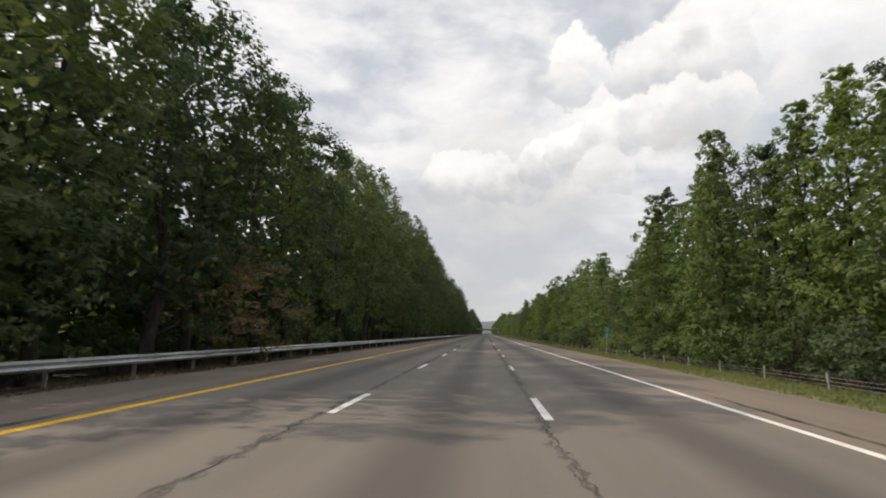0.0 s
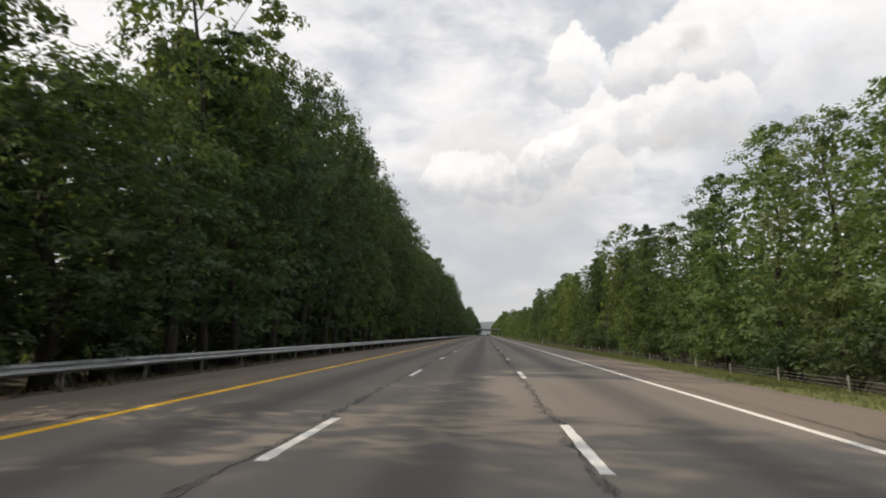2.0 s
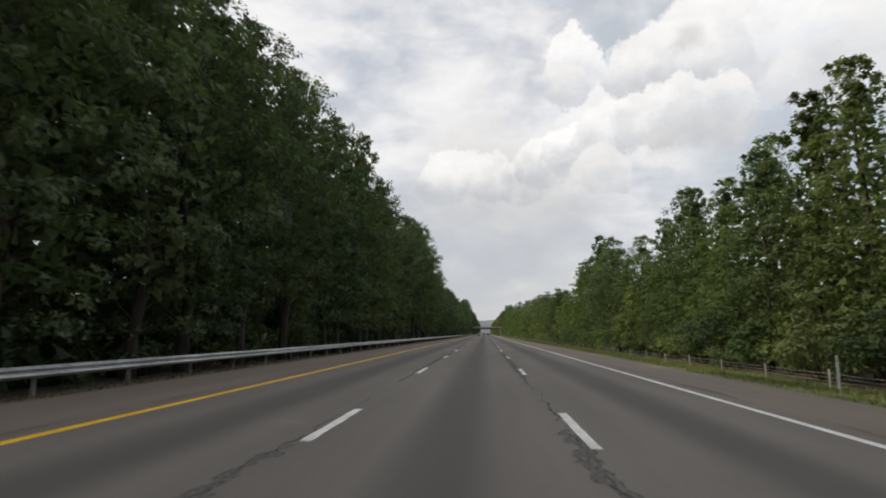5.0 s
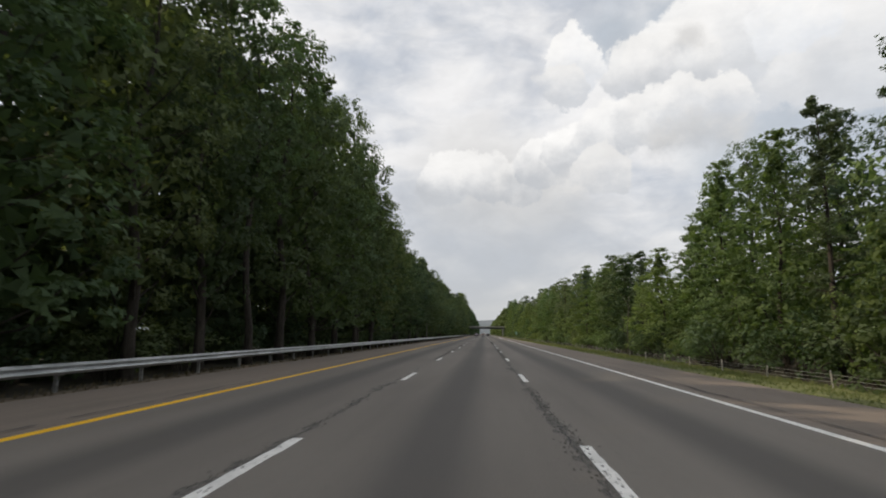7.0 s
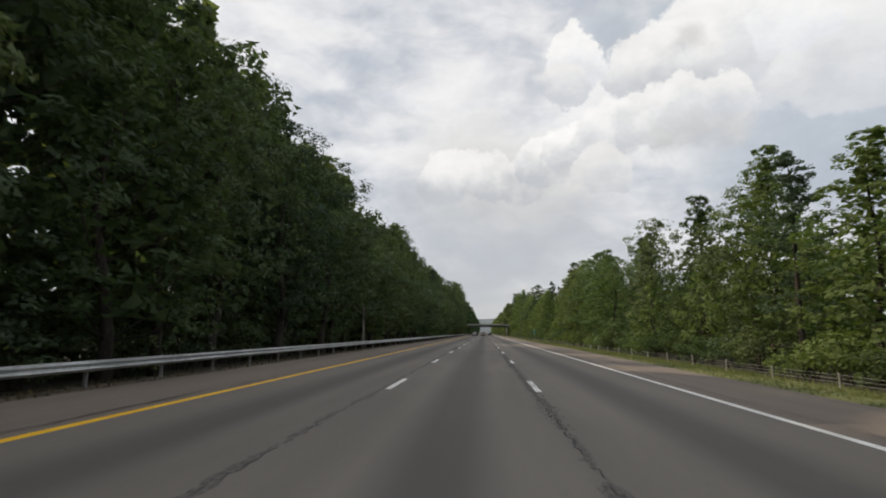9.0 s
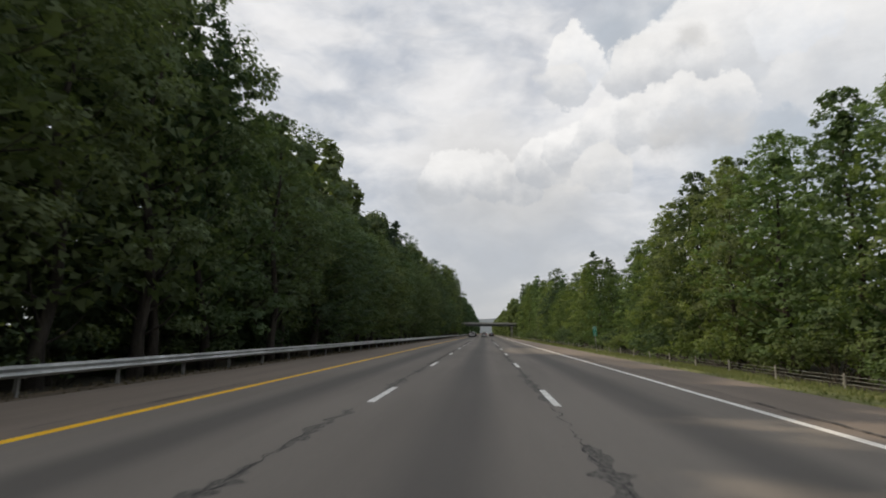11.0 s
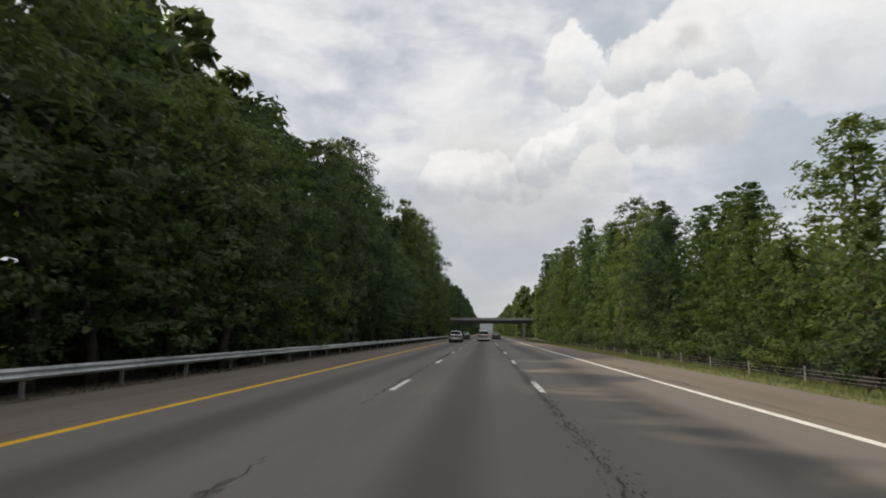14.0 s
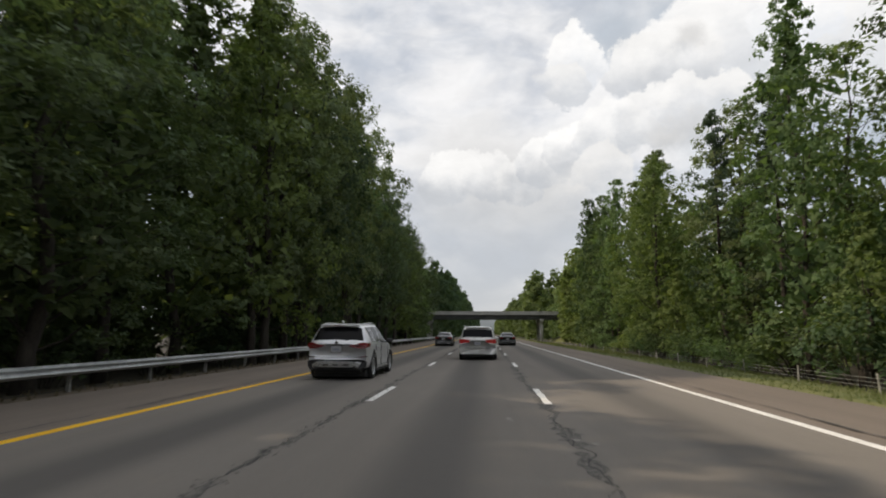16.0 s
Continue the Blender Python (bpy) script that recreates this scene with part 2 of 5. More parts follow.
M["steel"] = surface("galvanised_steel", (0.40, 0.42, 0.43), (0.62, 0.64, 0.65), 0.7, 0.48, 0.75, world=True, bumpy=0.1)
M["post_steel"] = surface("weathered_steel_post", (0.22, 0.22, 0.22), (0.40, 0.40, 0.39), 2.0, 0.6, 0.5)
M["wood_post"] = surface("weathered_wooden_post", (0.24, 0.235, 0.22), (0.46, 0.45, 0.42), 4.0, 0.9, stretch=(4, 4, 0.6))
M["wire"] = surface("fence_wire", (0.26, 0.28, 0.27), (0.42, 0.44, 0.42), 2.0, 0.6, 0.2)
M["bark"] = surface("tree_bark", (0.022, 0.018, 0.015), (0.075, 0.064, 0.053), 2.5, 0.95, stretch=(2, 2, 0.4), bumpy=0.8, bump_dist=0.03)
M["pale_bark"] = surface("pale_bark", (0.13, 0.12, 0.105), (0.34, 0.32, 0.28), 2.0, 0.9, stretch=(2, 2, 0.5), bumpy=0.6, bump_dist=0.02)
M["leaf_a"] = leaf_material("leaf_oak", (0.061, 0.090, 0.043), (0.160, 0.208, 0.094))
# naturally brighter leaf, lifted further to carry haze in its colour
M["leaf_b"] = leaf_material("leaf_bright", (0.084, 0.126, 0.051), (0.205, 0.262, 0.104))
M["leaf_c"] = leaf_material("leaf_dark", (0.060, 0.085, 0.048), (0.168, 0.210, 0.110))
M["leaf_red"] = leaf_material("leaf_russet", (0.085, 0.070, 0.045), (0.22, 0.175, 0.125))
M["needle"] = leaf_material("pine_needles", (0.050, 0.074, 0.046), (0.120, 0.155, 0.090), 0.3)
M["concrete"] = surface("bridge_concrete", (0.34, 0.34, 0.32), (0.52, 0.51, 0.48), 0.5, 0.9)
M["girder"] = surface("painted_girder", (0.07, 0.075, 0.078), (0.12, 0.125, 0.13), 0.6, 0.7)


# ---- mesh helpers ----
def mesh_of(name, verts, faces, mats, index=None, smooth=False):
    me = bpy.data.meshes.new(name)
    me.from_pydata([tuple(v) for v in verts], [], faces)
    for m in (mats if isinstance(mats, (list, tuple)) else [mats]):
        me.materials.append(m)
    if index is not None:
        me.polygons.foreach_set("material_index", index)
    if smooth:
        me.polygons.foreach_set("use_smooth", [True] * len(me.polygons))
    me.update()
    return me


def quads_mesh(name, v, mat):
    """A mesh of loose leaves from an array (n, corners, 3)."""
    n, c = v.shape[:2]
    me = bpy.data.meshes.new(name)
    me.vertices.add(n * c)
    me.vertices.foreach_set("co", v.reshape(-1).astype(np.float32))
    me.loops.add(n * c)
    me.loops.foreach_set("vertex_index", np.arange(n * c, dtype=np.int32))
    me.polygons.add(n)
    me.polygons.foreach_set("loop_start", np.arange(0, n * c, c, dtype=np.int32))
    me.materials.append(mat)
    me.update(calc_edges=True)
    me.validate()
    return me


def part(name, bm, mat, parent=None, label="", smooth=False):
    me = bpy.data.meshes.new(name)
    bm.to_mesh(me)
    bm.free()
    if smooth:
        me.polygons.foreach_set("use_smooth", [True] * len(me.polygons))
    for m in (mat if isinstance(mat, (list, tuple)) else [mat]):
        me.materials.append(m)
    ob = new(name, me)
    ob.parent = parent
    return tagged(ob, label)


def attach(name, me, parent, label=""):
    ob = new(name, me)
    ob.parent = parent
    return tagged(ob, label)


def box(bm, cx, cy, cz, sx, sy, sz, bevel=0.0, m=None):
    r = bmesh.ops.create_cube(bm, size=1.0)
    vs = r["verts"]
    bmesh.ops.transform(bm, matrix=Matrix.LocRotScale((cx, cy, cz), None, (sx, sy, sz)), verts=vs)
    if bevel:
        es = list({e for v in vs for e in v.link_edges})
        out = bmesh.ops.bevel(bm, geom=es, offset=bevel, segments=2, affect="EDGES", profile=0.5)
        vs = list({v for f in out["faces"] for v in f.verts} | {v for v in vs if v.is_valid})
    if m is not None:
        bmesh.ops.transform(bm, matrix=m, verts=vs)
    return vs


def tube(bm, pts, radii, sides=8, cap=True):
    """A tapered tube along points."""
    rings = []
    pts = [Vector(p) for p in pts]
    for i, p in enumerate(pts):
        d = (pts[min(i + 1, len(pts) - 1)] - pts[max(i - 1, 0)]).normalized()
        a = d.orthogonal().normalized() if i == 0 else (rings_a - d * rings_a.dot(d)).normalized()
        rings_a = a
        b = d.cross(a)
        rings.append([bm.verts.new(p + (a * math.cos(q) + b * math.sin(q)) * radii[i]) for q in [2 * math.pi * k / sides for k in range(sides)]])
    for r0, r1 in zip(rings, rings[1:]):
        for k in range(sides):
            bm.faces.new((r0[k], r0[(k + 1) % sides], r1[(k + 1) % sides], r1[k]))
    if cap:
        bm.faces.new(rings[0][::-1])
        bm.faces.new(rings[-1])


def strip(name, profile, y0, y1, step, mat, smooth=False, wobble=None):
    """A sheet swept along the road from a cross profile of (x, z)."""
    n = max(1, int(round((y1 - y0) / step)))
    verts, faces = [], []
    for j in range(n + 1):
        y = y0 + (y1 - y0) * j / n
        for x, z in profile:
            dz = wobble(x, y) if wobble else 0
            verts.append((x, y, z + dz))
    w = len(profile)
    for j in range(n):
        for i in range(w - 1):
            a = j * w + i
            faces.append((a, a + 1, a + w + 1, a + w))
    return mesh_of(name, verts, faces, mat, smooth=smooth)


# ---- ground, road, markings ----
Y0, Y1 = -60.0, 1500.0


def ground_wobble(x, y):
    k = min(1, max(0, (abs(x + 0.5) - 10.6) / 3.0))
    return k * 0.22 * noise.noise((x * 0.21, y * 0.13, 0.4))


ground_profile = [(-2500, -6), (-400, -3), (-120, -1.2), (-60, -1.0), (-30, -0.9), (-18, -0.75), (-13.5, -0.55), (-11.6, -0.32), (-10.4, -0.25), (-9.7, -0.26),
                  (-5, -0.30), (0, -0.30), (5, -0.30), (8.9, -0.24), (9.6, -0.18), (10.6, -0.26), (11.8, -0.42), (13.0, -0.56), (15.0, -0.75), (18, -0.8),
                  (30, -0.7), (60, -0.6), (120, -0.6), (400, -1.0), (2500, -6)]
n_far = strip("ground", ground_profile, -300, 2400, 6.0, [M["soil"], M["verge"], M["dirt"]], True, ground_wobble)
mids = np.array([p.center.x for p in n_far.polygons])
n_far.polygons.foreach_set("material_index", (np.where((mids > 9) & (mids < 15.5), 1, 0) + np.where((mids < -9.5) & (mids > -12.5), 2, 0)).astype(np.int32))
ground = tagged(new("ground", n_far), "dark leaf-littered forest floor with grassy verges along the road", "ground", kind="structure")

road = tagged(new("road", strip("road", [(-5.62, -0.25), (-5.62, 0), (-3.66, 0.0), (-1.83, 0.0), (0, 0.0), (1.83, 0.0), (3.66, 0.0), (5.60, 0), (5.60, -0.25)], Y0, Y1, 30, M["road"])),
              "three worn grey asphalt lanes with dark oil stripes", "road", kind="structure")
tagged(new("shoulder_left", strip("shoulder_left", [(-9.95, -0.5), (-9.9, -0.19), (-5.623, -0.004), (-5.623, -0.25)], Y0, Y1, 30, M["shoulder"])),
       "brownish worn asphalt shoulder beside the yellow line", "shoulder", kind="structure")
tagged(new("shoulder_right", strip("shoulder_right", [(5.603, -0.25), (5.603, -0.004), (8.95, -0.13), (9.0, -0.5)], Y0, Y1, 30, M["shoulder"])),
       "brownish worn asphalt shoulder beside the white line", "shoulder", kind="structure")


def line_mesh(name, x, w, y0, y1, mat, seed, step=0.6, z=0.004, rag=0.012):
    """A painted line with slightly ragged edges and a little thickness."""
    rng = random.Random(seed)
    verts, faces = [], []
    n = int((y1 - y0) / step)
    for j in range(n + 1):
        y = y0 + (y1 - y0) * j / n
        a, b = x - w / 2 + rng.uniform(-rag, rag), x + w / 2 + rng.uniform(-rag, rag)
        verts += [(a, y, 0.0005), (a + 0.004, y, z), (b - 0.004, y, z), (b, y, 0.0005)]
    for j in range(n):
        for i in range(3):
            k = j * 4 + i
            faces.append((k, k + 1, k + 5, k + 4))
    return mesh_of(name, verts, faces, mat)


tagged(new("edge_line_yellow", line_mesh("edge_line_yellow", -5.49, 0.19, Y0, Y1, M["yellow_paint"], 3, 3.0)),
       "solid yellow painted line on the asphalt", "road marking", kind="structure")
tagged(new("edge_line_white", line_mesh("edge_line_white", 5.49, 0.16, Y0, Y1, M["white_paint"], 4, 3.0)),
       "solid white painted line on the asphalt", "road marking", kind="structure")
dash_meshes = [line_mesh("dash", 0, 0.155, -3.05, 0, M["white_paint"], 20 + k, 0.25, rag=0.01) for k in range(4)]
for x in (-1.83, 1.83):
    for k in range(-3, 118):
        d = attach("dash", dash_meshes[(k * 7 + int(x > 0)) % 4], road)
        d.location = (x + 0.02 * math.sin(k * 1.7 + x), k * DASH_PERIOD + (0.12 if x < 0 else 0), 0)


def crack_strip(name, x, y0, y1, seed, wide, mat, gaps=0.3, jag=0.02, step=(0.10, 0.35), z=0.0022):
    """A ragged broken seam along a lane line; jag: how far it jumps from side to side."""
    rng = random.Random(seed)
    verts, faces = [], []
    y = y0
    while y < y1:
        if rng.random() < gaps:
            y += rng.uniform(1.0, 9.0)
            continue
        n, w0 = rng.randint(8, 30), wide * rng.uniform(0.45, 1.5)
        base, slip = len(verts), 0.0
        for j in range(n + 1):
            k = max(0.0, math.sin(math.pi * j / n)) ** 0.5
            slip = slip * 0.6 + rng.gauss(0, jag)
            cx = x + 0.06 * noise.noise((x, y * 0.30, 1)) + slip
            w = w0 * (0.15 + k) * rng.uniform(0.35, 1.3)
            verts += [(cx - w / 2, y, z), (cx + w / 2 * rng.uniform(0.3, 1.2), y, z)]
            y += rng.uniform(*step)
        faces += [(base + 2 * j, base + 2 * j + 1, base + 2 * j + 3, base + 2 * j + 2) for j in range(n)]
    return attach(name, mesh_of(name, verts, faces, mat), road)


crack_strip("crumbled_seam", 1.72, -10, 620, 7, 0.25, M["crumble"], 0.06, 0.03, (0.07, 0.22), 0.0018)
crack_strip("crumbled_seam", -1.97, -10, 620, 8, 0.22, M["crumble"], 0.10, 0.03, (0.07, 0.22), 0.0018)
crack_strip("seam", 1.72, -10, 900, 5, 0.032, M["crack"], 0.05, 0.034, (0.05, 0.18))
crack_strip("seam", -1.97, -10, 900, 6, 0.028, M["crack"], 0.10, 0.030, (0.05, 0.18))
crack_strip("seam", 6.05, -10, 700, 15, 0.05, M["tar"], 0.03)
crack_strip("seam", -6.0, -10, 700, 16, 0.05, M["tar"], 0.05)


def scuffs():
    """Pale scraped spots where the surface has worn away."""
    rr = random.Random(41)
    for k in range(26):
        x, y, w, l = rr.choice((2.6, 3.0, 4.6, -2.6, 1.3, -4.6)) + rr.uniform(-0.4, 0.4), 20 + k * 20 + rr.uniform(-8, 8), rr.uniform(0.04, 0.13), rr.uniform(0.08, 0.35)
        bm = bmesh.new()
        ring = [bm.verts.new((x + w * math.cos(q) * rr.uniform(0.5, 1.1), y + l * math.sin(q) * rr.uniform(0.5, 1.1), 0.0024)) for q in [6.283 * j / 9 for j in range(9)]]
        bm.faces.new(ring)
        part("scuff", bm, M["scuff"] if k % 3 else M["crumble"], road)


scuffs()


def worn_spot(x, y, w, l, mat, seed, z=0.0026, n=22):
    """A ragged flat spot: a scar, a scrap of old paint or a shallow hole filled with rubble."""
    rr = random.Random(seed)
    bm = bmesh.new()
    bm.faces.new([bm.verts.new((x + w * math.cos(q) * rr.uniform(0.45, 1.1), y + l * math.sin(q) * rr.uniform(0.6, 1.1), z)) for q in [6.2832 * j / n for j in range(n)]])
    return part("worn_spot", bm, mat, road)


# a broken hole beside the lane line, an oily scar, pale scraps along the seams
for k, (x, y, w, l) in enumerate([(-2.18, 61.2, 0.34, 1.2), (-2.10, 58.6, 0.20, 1.5), (-2.55, 61.6, 0.30, 0.7)]):
    worn_spot(x, y, w, l, M["crack"] if k == 0 else M["crumble"], 400 + k, 0.0026 + 0.0006 * k)
worn_spot(2.28, 344.2, 0.26, 0.42, M["crack"], 410)
for k, (x, y) in enumerate([(1.87, 517.2), (-1.93, 492.0), (1.86, 492.0), (1.96, 490.3), (1.83, 274.0), (2.92, 268.5), (1.9, 470.4), (-1.1, 469.7)]):
    for j in range(3):
        worn_spot(x + 0.12 * math.sin(k * 3.1 + j * 2), y + 0.22 * (j - 1), 0.07, 0.10, M["scuff"], 420 + 3 * k + j, 0.0028, 9)


# ---- trees ----
def leaf_quads(rng, centres, radii, per, size, up=0.6):
    """Leaves scattered through flattened clumps: (n, 3, 3)."""
    out = []
    n = per
    for c, r in zip(centres, radii):
        d = rng.normal(size=(n, 3))
        d /= np.linalg.norm(d, axis=1, keepdims=True)
        rad = rng.uniform(0.35, 1.0, (n, 1)) ** 0.6
        p = np.asarray(c) + d * rad * np.array([r, r, r * 0.66])
        nrm = d * 0.75 + rng.normal(size=(n, 3)) * 0.36 + np.array([0, 0, up])
        nrm /= np.linalg.norm(nrm, axis=1, keepdims=True)
        a = np.cross(nrm, rng.normal(size=(n, 3)))
        a /= np.linalg.norm(a, axis=1, keepdims=True)
        b = np.cross(nrm, a)
        s = size * rng.uniform(0.6, 1.35, (n, 1))
        droop = np.array([0, 0, -1.0]) * s * 0.2
        k = rng.uniform(-0.5, 0.3, (n, 1))
        out.append(np.stack([p + a * s + droop, p - a * s * 0.8 + b * s * 0.75, p + a * s * k - b * s * 0.8], axis=1))
    return np.concatenate(out)


ENVELOPES = {  # crown half-width by height, as shares
    "dome": ((0, 0.45), (0.15, 0.80), (0.40, 1.0), (0.70, 0.85), (0.90, 0.52), (1, 0.18)),
    "high": ((0, 0.40), (0.25, 0.82), (0.55, 1.0), (0.80, 0.78), (1, 0.22)),
    "spire": ((0, 0.78), (0.20, 1.0), (0.50, 0.84), (0.75, 0.56), (0.92, 0.26), (1, 0.06)),
    "broad": ((0, 0.72), (0.25, 1.0), (0.60, 0.86), (0.85, 0.52), (1, 0.12)),
    "open": ((0, 0.30), (0.30, 0.75), (0.60, 1.0), (0.85, 0.74), (1, 0.26)),
}


def lobed_leaves(rng, rnd, lobes, axis_top, size, clumps, per):
    """Leaves in small clumps over the outside of rounded boughs; fine towards +x, coarse behind."""
    cs, rs, outs, front = [], [], [], []
    for c, r in lobes:
        away = Vector((c.x, c.y, 0.6 * max(0.0, c.z - axis_top * 0.6) + 0.35))
        away = away.normalized() if away.length > 0.05 else Vector((0, 0, 1))
        near = c.x > -0.5
        n = clumps if near else clumps // 3
        k = 0
        while k < n:
            d = Vector((rnd.gauss(0, 1), rnd.gauss(0, 1), rnd.gauss(0, 1))).normalized()
            if d.dot(away) < -0.25:
                continue
            cs.append(tuple(c + Vector((d.x, d.y, d.z * 0.8)) * r * rnd.uniform(0.72, 1.08)))
            rs.append(r * rnd.uniform(0.26, 0.46) * (1.0 if near else 1.5))
            outs.append(tuple(d * 0.7 + away * 0.3))
            front.append(near)
            k += 1
    out = []
    cs, rs, outs, front = np.array(cs), np.array(rs), np.array(outs), np.array(front)
    for near in (True, False):
        pick = front == near
        n = per if near else max(5, per // 3)
        c, r, o = np.repeat(cs[pick], n, 0), np.repeat(rs[pick], n)[:, None], np.repeat(outs[pick], n, 0)
        m = len(c)
        if not m:
            continue
        d = rng.normal(size=(m, 3))
        d /= np.linalg.norm(d, axis=1, keepdims=True)
        p = c + d * r * rng.uniform(0.3, 1.05, (m, 1)) * np.array([1, 1, 0.75])
        nrm = o * 0.65 + d * 0.35 + rng.normal(size=(m, 3)) * 0.34 + np.array([0, 0, 0.35])
        nrm /= np.linalg.norm(nrm, axis=1, keepdims=True)
        a = np.cross(nrm, rng.normal(size=(m, 3)))
        a /= np.linalg.norm(a, axis=1, keepdims=True)
        b = np.cross(nrm, a)
        s = size * (1.0 if near else 1.7) * rng.uniform(0.6, 1.35, (m, 1))
        droop = np.array([0, 0, -1.0]) * s * 0.25
        k = rng.uniform(-0.5, 0.3, (m, 1))
        out.append(np.stack([p + a * s + droop, p - a * s * 0.8 + b * s * 0.75, p + a * s * k - b * s * 0.8], axis=1))
    return np.concatenate(out)


FULL = {}


def make_tree(name, seed, height, base, spread, shape, boughs, clumps, per, leaf, mat, bark, label, trunk_r=0.2, core=1120):
    rng = np.random.default_rng(seed)
    rnd = random.Random(seed)
    tree = new(name)
    tagged(tree, label, "tree")
    env = ENVELOPES[shape]
    ex, ew = [p[0] for p in env], [p[1] for p in env]
    lobes = []
    for k in range(boughs):
        f = ((k + rnd.random()) / boughs) ** 0.92
        w = spread * float(np.interp(f, ex, ew))
        r = spread * rnd.uniform(0.24, 0.40) * (0.72 + 0.28 * w / spread)
        q = k * 2.39996 + rnd.uniform(-0.5, 0.5)
        reach = max(0.0, w - r * 0.55) * rnd.uniform(0.72, 1.12)
        lobes.append((Vector((math.cos(q) * reach, math.sin(q) * reach, base + (height - base) * f)), r))
    lobes.append((Vector((rnd.uniform(-0.3, 0.3), rnd.uniform(-0.3, 0.3), height)), spread * 0.20))
    bm = bmesh.new()
    top = height * 0.95
    pts = [(0.25 * math.sin(k * 1.3 + seed), 0.25 * math.cos(k * 1.1 + seed) - 0.25, -0.4 + (top + 0.4) * k / 8) for k in range(9)]
    pts[0] = (pts[1][0], pts[1][1], -0.4)
    tube(bm, pts, [trunk_r * (1.35 if k == 0 else 1) * (1 - 0.88 * k / 8) for k in range(9)], 8)
    for e, r in lobes:
        f = max(0.12, min(0.92, (e.z - 1.2 - 0.22 * math.hypot(e.x, e.y)) / top))
        i = f * 8
        k = int(i)
        a = Vector(pts[k]).lerp(Vector(pts[min(8, k + 1)]), i - k)
        mid = a.lerp(e, 0.55) + Vector((0, 0, -0.25))
        t = trunk_r * 0.30 * (1 - 0.75 * f)
        tube(bm, [a, mid, e], [t, t * 0.6, 0.012], 3, False)
    part("trunk", bm, bark, tree, smooth=True)
    v = lobed_leaves(rng, rnd, lobes, height, leaf, clumps, per)
    # broad inner sprays that close the middle of the crown
    f = rng.random(core)
    w = np.interp(f, ex, ew) * spread * 0.64 * np.sqrt(rng.random(core))
    q = rng.random(core) * 2 * math.pi
    p = np.stack([np.cos(q) * w, np.sin(q) * w, base + (height - base) * (0.02 + 0.90 * f)], 1)
    nrm = rng.normal(size=(core, 3)) + np.array([0, 0, 0.3])
    nrm /= np.linalg.norm(nrm, axis=1, keepdims=True)
    a = np.cross(nrm, rng.normal(size=(core, 3)))
    a /= np.linalg.norm(a, axis=1, keepdims=True)
    b, s = np.cross(nrm, a), rng.uniform(0.15, 0.29, (core, 1))
    v = np.concatenate([v, np.stack([p + a * s, p - a * s * 0.8 + b * s * 0.8, p - b * s], axis=1)])
    attach("crown", quads_mesh("crown", v, mat), tree)
    FULL[tree.name] = float(v[:, :, 2].max())
    return tree


def make_pine(name, seed, height, base, label):
    rng = np.random.default_rng(seed)
    rnd = random.Random(seed)
    tree = new(name)
    tagged(tree, label, "tree")
    bm = bmesh.new()
    tube(bm, [(0.06 * math.sin(k), 0.05 * math.cos(k), -0.4 + (height + 0.2) * k / 7) for k in range(8)], [0.2 * (1 - 0.9 * k / 7) for k in range(8)], 8)
    centres, radii = [], []
    z = base
    while z < height:
        f = (z - base) / (height - base)
        n = rnd.randint(2, 4)
        for k in range(n):
            q = rnd.uniform(0, 6.28)
            w = (2.7 * (1 - f) ** 0.85 + 0.18) * rnd.uniform(0.4, 1.3)
            dz = rnd.uniform(-0.4, 0.4)
            e = Vector((math.cos(q) * w, math.sin(q) * w, z + dz + (0.2 + 0.5 * f) * w))
            tube(bm, [(0, 0, z + dz), tuple(e)], [0.05 * (1.1 - f), 0.012], 3, False)
            for s in (0.4, 0.7, 1.0):
                centres.append((e.x * s + rnd.gauss(0, 0.12), e.y * s + rnd.gauss(0, 0.12), z + dz + (0.2 + 0.5 * f) * w * s + rnd.gauss(0, 0.15)))
                radii.append(0.30 + 0.34 * (1 - f) * s)
        z += rnd.uniform(0.45, 0.95)
    part("trunk", bm, M["bark"], tree, smooth=True)
    attach("crown", quads_mesh("crown", leaf_quads(rng, centres, radii, 46, 0.10, 0.3), M["needle"]), tree)
    return tree


def make_shrub(name, seed, height, spread, n, per, leaf, mat, label):
    rng = np.random.default_rng(seed)
    rnd = random.Random(seed)
    bush = new(name)
    tagged(bush, label, "shrub")
    bm = bmesh.new()
    centres, radii = [], []
    for k in range(n):
        q, w = rnd.uniform(0, 6.28), spread * rnd.uniform(0.1, 1.0)
        e = Vector((math.cos(q) * w, math.sin(q) * w, height * rnd.uniform(0.25, 1.0) * (1.1 - 0.4 * w / spread)))
        tube(bm, [(e.x * 0.15, e.y * 0.15, -0.3), (e.x * 0.5, e.y * 0.5, e.z * 0.55), tuple(e)], [0.03, 0.02, 0.008], 3, False)
        centres.append(tuple(e))
        radii.append(rnd.uniform(0.5, 0.95))
    part("stem", bm, M["bark"], bush)
    attach("foliage", quads_mesh("foliage", leaf_quads(rng, centres, radii, per, leaf), mat), bush)
    return bush


